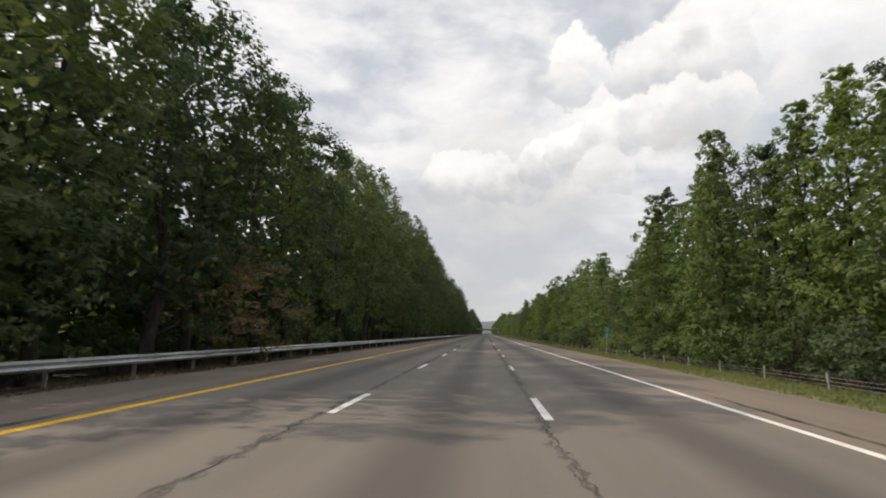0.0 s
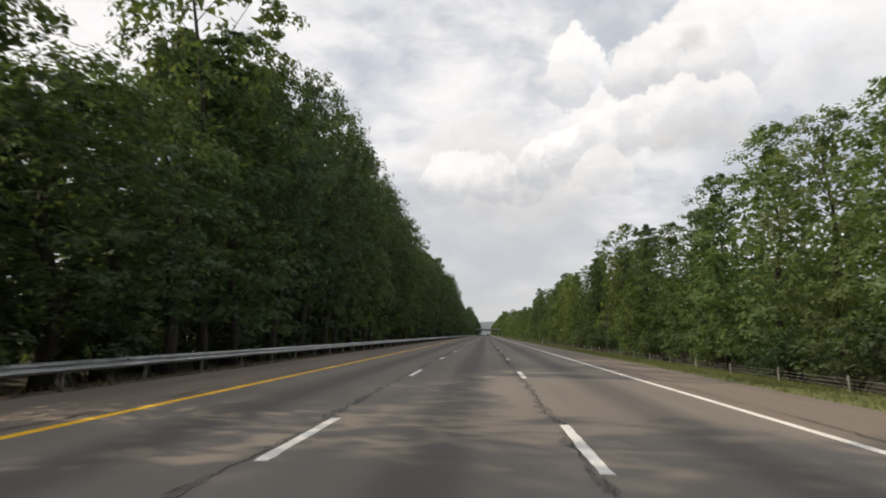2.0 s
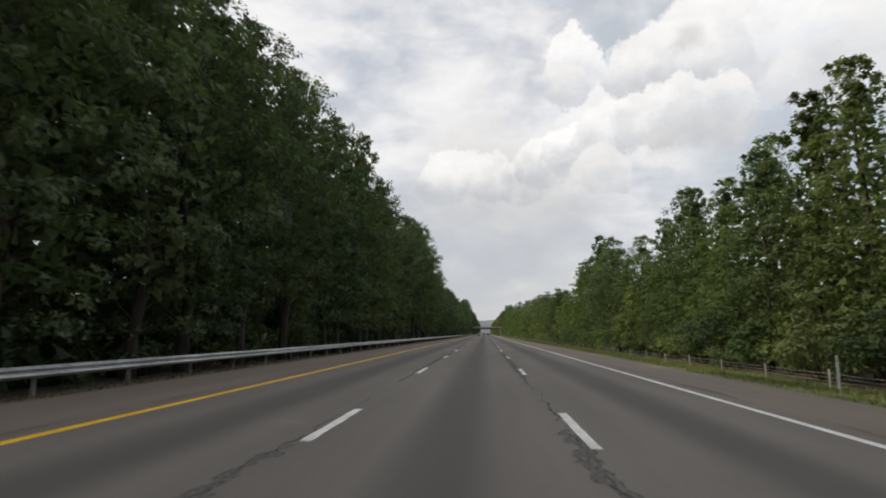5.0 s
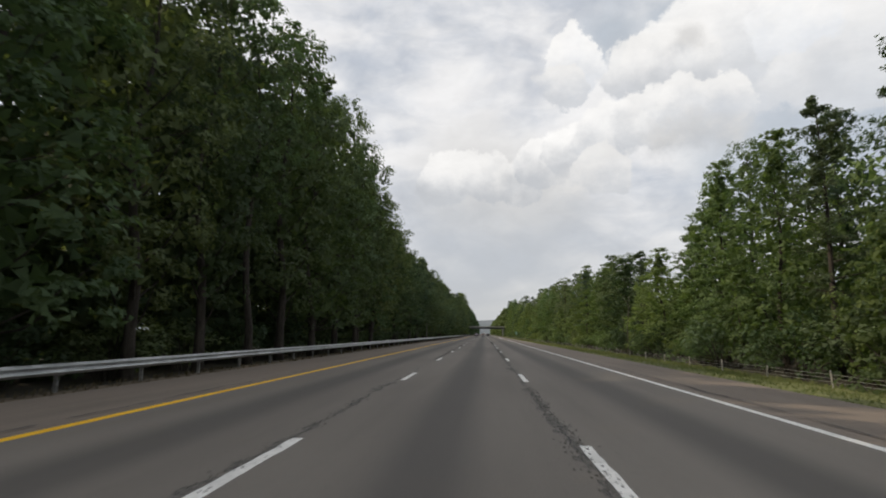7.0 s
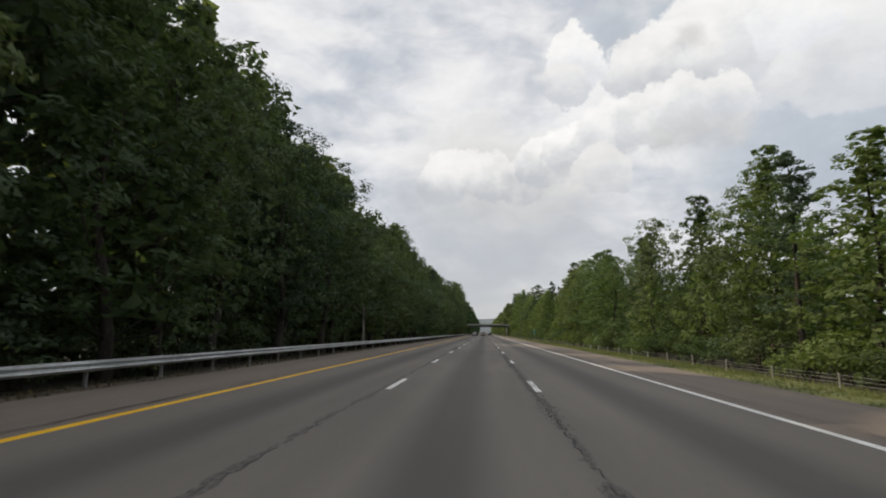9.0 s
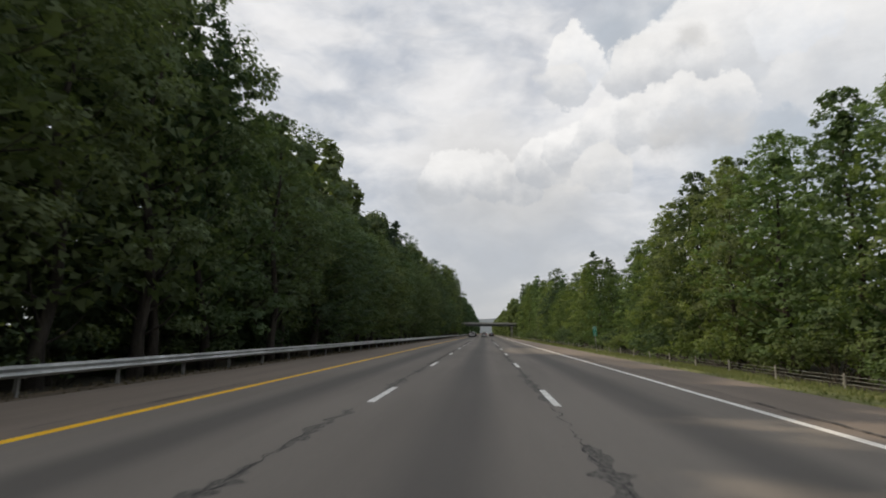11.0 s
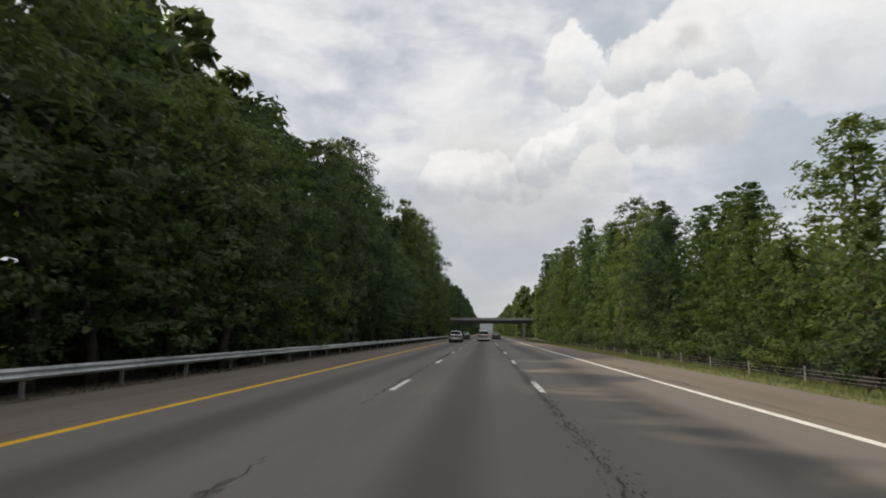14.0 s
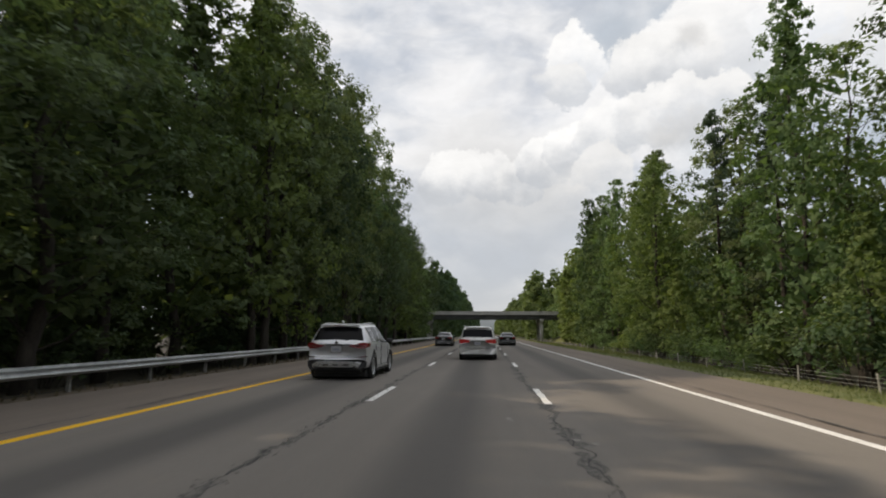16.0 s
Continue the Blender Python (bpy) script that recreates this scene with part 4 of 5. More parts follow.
# ---- grass ----
def grass_strip(name, seed, x0, x1, y0, y1, n, tall, label, mat):
    rng = np.random.default_rng(seed)
    x = x0 + (x1 - x0) * rng.random(n) ** 1.1
    y = y0 + (y1 - y0) * rng.random(n) ** 1.5
    xs, zs = np.array([p[0] for p in ground_profile]), np.array([p[1] for p in ground_profile])
    z = np.interp(x, xs, zs)
    q = rng.random(n) * 6.28
    h = tall * rng.uniform(0.5, 1.4, n) * (0.6 + 0.8 * np.clip((x - x0) / (x1 - x0), 0, 1) if x0 > 0 else 1)
    w = rng.uniform(0.025, 0.06, n)
    lean = rng.normal(0, 0.35, (n, 2)) * h[:, None]
    c, s = np.cos(q) * w, np.sin(q) * w
    low = z - 0.05
    v = np.stack([np.stack([x - c, y - s, low], 1), np.stack([x + c, y + s, low], 1), np.stack([x + lean[:, 0], y + lean[:, 1], z + h], 1)], 1)
    return tagged(new(name, quads_mesh(name, v, mat)), label, "grass", kind="stuff")


grass_strip("grass_right", 61, 9.1, 15.5, -5, 640, 125000, 0.125, "uneven green and straw-coloured grass along the verge", M["grass"])
grass_strip("grass_left", 62, -13.2, -9.8, -5, 560, 16000, 0.13, "thin brown dry grass under the guard rail", M["straw"])

def chips(name, x, y0, y1, n, seed, label):
    """Loose chips of broken asphalt along a seam, in stretches."""
    rng = np.random.default_rng(seed)
    y = y0 + (y1 - y0) * rng.random(n)
    keep = np.array([noise.noise((x * 3, v * 0.055, 7)) for v in y]) > 0.06
    y = y[keep]
    n = len(y)
    cx = x + rng.normal(0, 0.085, n)
    r = rng.uniform(0.008, 0.028, n)
    q = rng.random(n) * 6.28
    tri = []
    for k in range(3):
        a = q + k * 2.094 + rng.uniform(-0.4, 0.4, n)
        tri.append(np.stack([cx + r * np.cos(a), y + r * np.sin(a) * 1.6, np.full(n, 0.002)], 1))
    top = np.stack([cx, y, r * 0.7], 1)
    faces = np.concatenate([np.stack([tri[k], tri[(k + 1) % 3], top], 1) for k in range(3)])
    ob = attach(name, quads_mesh(name, faces, M["chip"]), road, label)
    return tagged(ob, kind="stuff")


chips("chips", 1.72, 4, 560, 30000, 71, "loose chips of broken asphalt")
chips("chips", -1.97, 4, 560, 14000, 72, "loose chips of broken asphalt")

# dark patch in the right lane
bm = bmesh.new()
rp = random.Random(4)
ring = [bm.verts.new((2.85 + 0.48 * sx + rp.uniform(-0.04, 0.04), 219.6 + 0.75 * sy + rp.uniform(-0.05, 0.05), 0.003)) for sx, sy in
        ((-1, -1), (-0.4, -1.03), (0.3, -0.97), (1, -1), (1.03, -0.2), (0.98, 0.5), (1, 1), (0.4, 1.02), (-0.3, 0.98), (-1, 1), (-1.02, 0.3), (-0.97, -0.4))]
bm.faces.new(ring)
part("patch", bm, M["tar"], road, "dark asphalt repair patch")


# ---- slender bare saplings at the edge of the wood ----
def sapling(seed, tall):
    rr = random.Random(seed)
    tree = tagged(new("sapling"), "slender pale sapling with a forked bare trunk beside the wire fence", "tree", "saplings")
    bend = rr.uniform(-0.5, 0.5)
    trunk = [(bend * (k / 6) ** 2 + 0.05 * math.sin(k * 2 + seed), 0.06 * math.cos(k * 1.7), -0.3 + (tall + 0.3) * k / 6) for k in range(7)]
    bm = bmesh.new()
    tube(bm, trunk, [0.05 * (1 - 0.12 * k) for k in range(7)], 6)
    part("trunk", bm, M["sapling_bark"], tree, smooth=True)
    for k in (1, 2, 3, 4, 5):
        a, q, w = Vector(trunk[k]), rr.uniform(0, 6.28), rr.uniform(0.5, 1.3)
        e = a + Vector((math.cos(q) * w, math.sin(q) * w, w * rr.uniform(1.0, 2.4)))
        bm = bmesh.new()
        tube(bm, [a, a.lerp(e, 0.5) + Vector((0, 0, -0.08)), e], [0.020, 0.013, 0.004], 4, False)
        for f in (0.45, 0.75):
            b = a.lerp(e, f)
            tube(bm, [b, b + Vector((rr.uniform(-0.6, 0.6), rr.uniform(-0.6, 0.6), rr.uniform(0.2, 0.7)))], [0.007, 0.003], 3, False)
        part("branch", bm, M["sapling_bark"], tree)
    return tree


for k, (x, y, tall) in enumerate([(14.1, 61.0, 7.5), (14.5, 60.2, 6.0), (14.0, 55.0, 7.0), (14.9, 131.0, 6.5), (14.8, 281.0, 6.0), (15.2, 508.0, 9.5), (14.9, 509.2, 7.0)]):
    sapling(300 + k, tall).matrix_basis = pose(x, y, foot(x) - 0.05, 0, 0, 37 * k)


# ---- cars ----
def paint(name, rgb, metal=0.7, rough=0.32):
    m, nt, b = material(name, rough, metal, 0.5)
    n = noise_node(nt, coords(nt, False), 2.2, 4)
    grime = noise_node(nt, coords(nt, False, (1, 1, 3)), 5.0, 5)
    base = blend(nt, remap(nt, n, 0.35, 0.7, 0, 0.25), (*rgb, 1), (rgb[0] * 0.86, rgb[1] * 0.86, rgb[2] * 0.85, 1))
    nt.links.new(base, b.inputs["Base Color"])
    nt.links.new(remap(nt, grime, 0.35, 0.75, rough, rough + 0.16), b.inputs["Roughness"])
    b.inputs["Coat Weight"].default_value, b.inputs["Coat Roughness"].default_value = 0.7, 0.08
    return m


def plain(name, rgb, rough=0.5, metal=0.0, spec=0.5):
    return surface(name, tuple(c * 0.85 for c in rgb), rgb, 6.0, rough, metal, spec, world=False, bumpy=0.05, bump_dist=0.002)


M["silver"] = paint("silver_paint", (0.74, 0.75, 0.77), 0.35, 0.28)
M["pale_silver"] = paint("pale_silver_paint", (0.66, 0.655, 0.64), 0.3, 0.30)
M["black_paint"] = paint("black_paint", (0.010, 0.010, 0.012), 0.0, 0.35)
M["grey_green"] = paint("dark_grey_green_paint", (0.014, 0.018, 0.017), 0.0, 0.35)
M["white_car"] = paint("white_paint", (0.68, 0.68, 0.67), 0.0, 0.35)
M["car_glass"] = plain("tinted_glass", (0.006, 0.007, 0.008), 0.16, 0.0, 0.05)
M["rear_glass"] = plain("dark_rear_glass", (0.006, 0.006, 0.007), 0.2, 0.0, 0.12)
M["black_plastic"] = plain("black_plastic", (0.025, 0.025, 0.026), 0.6)
M["rubber"] = plain("tyre_rubber", (0.022, 0.022, 0.022), 0.85)
M["alloy"] = plain("alloy_rim", (0.52, 0.53, 0.54), 0.3, 0.9)
M["red_lens"] = plain("red_lamp_lens", (0.22, 0.010, 0.012), 0.12, 0.0, 0.7)
M["dark_red_lens"] = plain("dark_red_lens", (0.09, 0.006, 0.008), 0.15, 0.0, 0.7)
M["clear_lens"] = plain("clear_lens", (0.62, 0.62, 0.60), 0.12, 0.0, 0.7)
M["chrome"] = plain("chrome_trim", (0.72, 0.73, 0.74), 0.18, 1.0)
M["dull_steel"] = plain("dull_exhaust_steel", (0.16, 0.16, 0.16), 0.4, 0.9)
M["plate"] = plain("plate_white", (0.40, 0.41, 0.43), 0.5)
# lit minivan lamps: their glow is put into the lens colour
M["lit_tone_red_lens"] = plain("lit_tone_red_lens", (0.55, 0.03, 0.03), 0.12, 0.0, 0.7)
M["plate_ink"] = plain("plate_ink", (0.17, 0.18, 0.22), 0.6)


def lathe(bm, profile_, n=28, m=None):
    """Turn a profile of (radius, x) about the x axis."""
    rings = []
    for r, x in profile_:
        rings.append([bm.verts.new((x, r * math.cos(2 * math.pi * k / n), r * math.sin(2 * math.pi * k / n))) for k in range(n)])
    for a, b in zip(rings, rings[1:]):
        for k in range(n):
            bm.faces.new((a[k], a[(k + 1) % n], b[(k + 1) % n], b[k]))
    if m is not None:
        bmesh.ops.transform(bm, matrix=m, verts=[v for r in rings for v in r])
    return rings


def wheel(parent, x, y, r, width, side, spokes=5, double=True):
    """A wheel whose outer face looks to side (+1 or -1)."""
    at = Matrix.Translation((x, y, r)) @ Matrix.Diagonal((side, 1, 1, 1))
    bm = bmesh.new()
    h = width / 2
    lathe(bm, [(r * 0.66, -h * 0.8), (r * 0.90, -h), (r * 0.985, -h * 0.8), (r, -h * 0.45), (r, h * 0.45), (r * 0.985, h * 0.8), (r * 0.90, h), (r * 0.70, h * 0.92), (r * 0.66, h * 0.7)], 32, at)
    bmesh.ops.recalc_face_normals(bm, faces=bm.faces)
    tyre = part("wheel", bm, M["rubber"], parent, smooth=True)
    bm = bmesh.new()
    lathe(bm, [(r * 0.675, h * 0.35), (r * 0.69, h * 0.84), (r * 0.66, h * 0.9), (r * 0.62, h * 0.72), (r * 0.60, h * 0.1), (r * 0.60, -h * 0.5)], 32, at)
    cap = lathe(bm, [(r * 0.15, h * 0.2), (r * 0.14, h * 0.70), (r * 0.07, h * 0.76)], 12, at)
    bm.faces.new(cap[-1])
    for k in range(spokes):
        for off in ((-0.12, 0.12) if double else (0.0,)):
            a = 2 * math.pi * k / spokes + off
            d = Matrix.Rotation(a, 4, "X")
            vs = box(bm, 0, 0, r * 0.38, h * 0.22, r * (0.085 if double else 0.16), r * 0.52, r * 0.018)
            tilt = Matrix.Translation((h * 0.6, 0, 0)) @ d
            bmesh.ops.transform(bm, matrix=at @ tilt, verts=vs)
    bmesh.ops.recalc_face_normals(bm, faces=bm.faces)
    part("rim", bm, M["alloy"], tyre, "bright alloy rim")
    bm = bmesh.new()
    disc = lathe(bm, [(r * 0.60, -h * 0.1), (r * 0.05, -h * 0.1)], 24, at)
    bm.faces.new(disc[-1])
    part("brake_disc", bm, M["black_plastic"], tyre)
    return tyre


def smooth_curve(ys, pts, width):
    xs, vs = [p[0] for p in pts], [p[1] for p in pts]
    out = np.zeros_like(ys)
    taps = np.linspace(-1, 1, 9)
    for k in taps:
        out += np.interp(ys + k * width, xs, vs) * (1 - abs(k) * 0.8)
    return out / sum(1 - abs(k) * 0.8 for k in taps)


def car_shell(spec):
    """Rings of the shell from tail to nose: (n, 2m, 3)."""
    L = spec["length"]
    ys = np.unique(np.concatenate([np.linspace(0, 0.75, 31), np.linspace(0.75, L - 0.4, 64), np.linspace(L - 0.4, L, 14)]))
    get = {k: smooth_curve(ys, spec[k], spec.get("soft", 0.05)) for k in ("top", "belt", "low", "half", "roof")}
    rings = []
    for i, y in enumerate(ys):
        zt, zb, zl, w, rw = (get[k][i] for k in ("top", "belt", "low", "half", "roof"))
        zb = min(zb, zt - 0.02)
        prof = [(0, zl), (0.78 * w, zl), (0.955 * w, zl + 0.05), (0.992 * w, zl + 0.17), (1.0 * w, zl + 0.45 * (zb - zl)), (0.992 * w, zl + 0.75 * (zb - zl)), (0.985 * w, zb - 0.06), (0.955 * w, zb)]
        for f in (0.3, 0.6, 0.88):
            q = f ** 1.25
            prof.append((0.955 * w + (rw - 0.955 * w) * q, zb + (zt - 0.035 - zb) * f))
        prof += [(rw * 0.97, zt - 0.028), (rw * 0.86, zt - 0.010), (rw * 0.5, zt + 0.004), (0, zt + 0.012)]
        ring = []
        for px, pz in prof:
            bow = spec.get("bow", 0.14)
            k = abs(px) / w if w > 0 else 0
            yy = y
            if y < 1.0:
                yy += bow * k ** 3 * (1 - y)
            if y > L - 1.1:
                yy -= spec.get("nose_bow", 0.30) * k ** 2.2 * (y - L + 1.1) / 1.1
            ring.append((px, yy, pz))
        rings.append(ring)
    return ys, rings


def build_car(name, spec, label, mats):
    car = tagged(new(name), label, "car")
    ys, rings = car_shell(spec)
    m = len(rings[0])
    verts, index = [], {}
    for i, ring in enumerate(rings):
        for s in (1, -1):
            for j, (x, y, z) in enumerate(ring):
                index[i, s, j] = len(verts)
                verts.append((s * x, y, z))
    groups = {"body": [], "rear_window": [], "side_window": [], "windshield": []}
    side_panes = {}
    r, axles = spec["wheel"], spec["axles"]
    for i in range(len(ys) - 1):
        y = (ys[i] + ys[i + 1]) / 2
        for s in (1, -1):
            for j in range(m - 1):
                q = [index[i, s, j], index[i, s, j + 1], index[i + 1, s, j + 1], index[i + 1, s, j]]
                q = q if s < 0 else q[::-1]
                mid = np.mean([verts[k] for k in q], axis=0)
                if abs(mid[0]) > spec["half_most"] * 0.6 and any((mid[1] - a) ** 2 + (mid[2] - r) ** 2 < (r * 1.13) ** 2 for a in axles):
                    continue
                where = "body"
                if spec["rear_glass"][0] < y < spec["rear_glass"][1] and j >= m - 4:
                    where = "rear_window"
                elif spec["wind_glass"][0] < y < spec["wind_glass"][1] and j >= m - 4:
                    where = "windshield"
                elif 7 <= j <= 9:
                    for k, (a, b) in enumerate(spec["panes"]):
                        if a < y < b and verts[q[1]][2] - verts[q[0]][2] != 0:
                            where = ("pane", k, s)
                if isinstance(where, tuple):
                    side_panes.setdefault(where, []).append(q)
                else:
                    groups[where].append(q)
    for k in (0, len(ys) - 1):
        loop = [index[k, 1, j] for j in range(m)] + [index[k, -1, j] for j in range(m - 1, -1, -1)]
        groups["body"].append(loop if k else loop[::-1])

    def sub(part_name, faces, mat, parent, lab="", push=0.0):
        keep = sorted({v for f in faces for v in f})
        back = {v: n for n, v in enumerate(keep)}
        me = mesh_of(part_name, [verts[v] for v in keep], [[back[v] for v in f] for f in faces], mat, smooth=True)
        return attach(part_name, me, parent, lab)

    body = sub("body", groups["body"], mats["paint"], car)
    sub("rear_window", groups["rear_window"], M["rear_glass"], car, "dark tinted rear window")
    sub("windshield", groups["windshield"], M["car_glass"], car)
    for faces in side_panes.values():
        sub("side_window", faces, M["car_glass"], car)
    w = spec["half_most"]
    # dark floor and wheel wells
    bm = bmesh.new()
    box(bm, 0, spec["length"] / 2, r * 0.95, w * 1.5, spec["length"] * 0.88, 0.3, 0.05)
    for a in axles:
        box(bm, 0, a, r * 1.08, w * 1.72, r * 2.1, r * 1.9, 0.05)
    part("underbody", bm, M["black_plastic"], car)
    for a in axles:
        for s in (1, -1):
            wheel(car, s * (w - 0.115), a, r, 0.235, s, spec.get("spokes", 5), spec.get("double", True))
            bm = bmesh.new()
            pts = []
            for k in range(15):
                q = radians(-12 + 204 * k / 14)
                pts.append((s * (w * 0.985), a + r * 1.13 * math.cos(q), r + r * 1.13 * math.sin(q)))
            tube(bm, pts, [0.032] * 15, 6)
            part("wheel_arch", bm, mats["arch"], car, smooth=True)
    return car, body, groups


def slab(name, at, size, mat, parent, label="", bevel=0.02, turn=(0, 0, 0)):
    bm = bmesh.new()
    box(bm, 0, 0, 0, *size, bevel, pose(*at, *turn))
    return part(name, bm, mat, parent, label)


def outline(name, pts, y, depth, mat, parent, label="", mirror=1, wrap=0.14, w=0.95):
    """A lens or trim piece: an outline in x and z, wrapped round the tail, with thickness."""
    bm = bmesh.new()

    def place(x, z, d):
        return (mirror * x, y + wrap * (abs(x) / w) ** 3 + d, z)
    front = [bm.verts.new(place(x, z, -depth)) for x, z in pts]
    back = [bm.verts.new(place(x, z, 0.05)) for x, z in pts]
    n = len(pts)
    bm.faces.new(front)
    bm.faces.new(back[::-1])
    for k in range(n):
        bm.faces.new((front[k], back[k], back[(k + 1) % n], front[(k + 1) % n]))
    bmesh.ops.recalc_face_normals(bm, faces=bm.faces)
    bmesh.ops.bevel(bm, geom=[e for e in bm.edges], offset=0.008, segments=1, affect="EDGES")
    return part(name, bm, mat, parent, label)


def number_plate(parent, y, z):
    plate = slab("number_plate", (0, y, z), (0.32, 0.012, 0.16), M["plate"], parent, "white plate with dark bars", 0.004)
    slab("bar", (0, y - 0.008, z - 0.005), (0.20, 0.004, 0.045), M["plate_ink"], plate, "", 0.0)
    slab("plate_frame", (0, y + 0.006, z), (0.335, 0.01, 0.175), M["black_plastic"], plate, "", 0.004)


def mirrors(car, x, y, z, mat):
    for s in (1, -1):
        bm = bmesh.new()
        bmesh.ops.create_uvsphere(bm, u_segments=14, v_segments=8, radius=1.0, matrix=pose(s * (x + 0.12), y, z) @ Matrix.Diagonal((0.12, 0.075, 0.085, 1)))
        box(bm, s * (x + 0.01), y + 0.02, z - 0.05, 0.10, 0.06, 0.05, 0.01)
        part("side_mirror", bm, mat, car, smooth=True)


def handles(car, spots, x, z, mat):
    for y in spots:
        for s in (1, -1):
            slab("door_handle", (s * x, y, z), (0.035, 0.21, 0.035), mat, car, "", 0.012)


def door_seams(car, spots, x, z0, z1):
    for y in spots:
        for s in (1, -1):
            slab("door_seam", (s * x, y, (z0 + z1) / 2), (0.012, 0.008, z1 - z0), M["black_plastic"], car, "", 0.0)


def silver_suv():
    spec = dict(length=4.71, half_most=0.945, wheel=0.365, axles=(0.93, 3.795), bow=0.17, soft=0.035,
                top=[(0, 1.02), (0.03, 1.08), (0.10, 1.13), (0.44, 1.56), (0.52, 1.615), (0.9, 1.645), (1.9, 1.676), (2.55, 1.665), (2.85, 1.60), (3.65, 1.13), (3.8, 1.09), (4.4, 0.98), (4.62, 0.86), (4.71, 0.70)],
                belt=[(0, 0.98), (0.1, 1.07), (0.5, 1.11), (2.0, 1.07), (3.4, 1.03), (4.2, 0.94), (4.71, 0.66)],
                low=[(0, 0.46), (0.25, 0.34), (0.9, 0.26), (3.9, 0.25), (4.5, 0.28), (4.71, 0.36)],
                half=[(0, 0.86), (0.12, 0.905), (0.5, 0.94), (1.0, 0.945), (2.4, 0.925), (3.8, 0.945), (4.35, 0.90), (4.71, 0.72)],
                roof=[(0, 0.82), (0.10, 0.80), (0.5, 0.635), (1.0, 0.63), (2.2, 0.635), (2.8, 0.62), (3.6, 0.73), (4.3, 0.70), (4.71, 0.5)],
                rear_glass=(0.12, 0.43), wind_glass=(2.75, 3.62), panes=[(0.62, 1.04), (1.08, 1.27), (1.30, 2.08), (2.16, 3.36)])
    car, body, _ = build_car("suv", spec, "silver mid-size SUV with red tail lamps beside the yellow line", dict(paint=M["silver"], arch=M["black_plastic"]))
    for s in (1, -1):
        lamp = outline("tail_lamp", [(0.36, 1.00), (0.40, 1.015), (0.60, 1.045), (0.70, 1.085), (0.86, 1.09), (0.915, 1.04), (0.90, 0.955), (0.82, 0.915), (0.64, 0.915), (0.46, 0.955)], 0.0, 0.022, M["red_lens"], car, "angular red tail lamp", s, 0.19)
        outline("lamp_bar", [(0.44, 0.985), (0.62, 1.005), (0.84, 1.005), (0.82, 0.975), (0.64, 0.965), (0.46, 0.972)], -0.018, 0.012, M["dark_red_lens"], lamp, "", s, 0.19)
        bm = bmesh.new()
        box(bm, 0, 0, 0, 0.04, 0.26, 0.12, 0.015, pose(s * 0.898, 0.30, 1.015, 0, 0, -s * 7))
        part("lamp_side", bm, M["red_lens"], lamp)
        outline("reflector", [(0.66, 0.685), (0.90, 0.69), (0.90, 0.665), (0.66, 0.66)], 0.0, 0.012, M["dark_red_lens"], car, "slim red reflector", s, 0.19)
        bm = bmesh.new()
        tube(bm, [(s * 0.60, -0.055, 0.375), (s * 0.60, 0.2, 0.375)], [0.05, 0.05], 14)
        part("exhaust", bm, M["dull_steel"], car, smooth=True)
        bm = bmesh.new()
        tube(bm, [(s * 0.60, 0.75, 1.620), (s * 0.605, 0.90, 1.660), (s * 0.61, 1.7, 1.690), (s * 0.605, 2.45, 1.665), (s * 0.60, 2.6, 1.630)], [0.016] * 5, 6)
        part("roof_rail", bm, M["chrome"], car, smooth=True)
        bm = bmesh.new()
        tube(bm, [(s * 0.918, 0.70, 1.115), (s * 0.905, 1.4, 1.10), (s * 0.89, 2.2, 1.075), (s * 0.905, 3.35, 1.045)], [0.013] * 4, 6)
        part("window_trim", bm, M["chrome"], car, "bright window trim")
        slab("sill_trim", (s * 0.925, 2.36, 0.315), (0.05, 2.0, 0.07), M["alloy"], car, "silver sill strip", 0.015)
        slab("sill", (s * 0.905, 2.36, 0.245), (0.08, 2.05, 0.09), M["black_plastic"], car, "", 0.02)
    outline("rear_bumper", [(-0.885, 0.53), (-0.80, 0.585), (-0.6, 0.60), (0, 0.59), (0.6, 0.60), (0.80, 0.585), (0.885, 0.53), (0.87, 0.38), (0.7, 0.31), (-0.7, 0.31), (-0.87, 0.38)], 0.0, 0.035, M["black_plastic"], car, "black plastic lower bumper", 1, 0.19)
    skid = slab("skid_plate", (0, -0.045, 0.465), (1.06, 0.03, 0.17), M["alloy"], car, "silver skid plate", 0.012)
    for sx in (1, -1):
        slab("skid_wing", (sx * 0.60, -0.030, 0.455), (0.20, 0.03, 0.12), M["alloy"], skid, "", 0.012, (0, sx * 24, sx * 5))
    for x in (-0.30, 0, 0.30):
        slab("slot", (x, -0.060, 0.445), (0.17, 0.008, 0.04), M["black_plastic"], skid, "", 0.0)
    slab("spoiler", (0, 0.42, 1.612), (1.14, 0.26, 0.04), M["silver"], car, "roof spoiler", 0.018, (8, 0, 0))
    slab("third_brake_lamp", (0, 0.285, 1.585), (0.34, 0.02, 0.018), M["dark_red_lens"], car, "", 0.004)
    bm = bmesh.new()
    tube(bm, [(0, 0.85, 1.655), (0, 0.72, 1.70), (0, 0.66, 1.725), (0, 0.62, 1.70)], [0.012, 0.035, 0.028, 0.012], 8)
    part("antenna_fin", bm, M["white_car"], car, smooth=True)
    bm = bmesh.new()
    tube(bm, [(0, -0.022, 1.085), (0, 0.05, 1.085)], [0.042, 0.042], 18)
    part("badge", bm, M["dull_steel"], car, "dull round badge")
    slab("tailgate_groove", (0, -0.004, 1.015), (0.78, 0.012, 0.014), M["black_plastic"], car, "", 0.003)
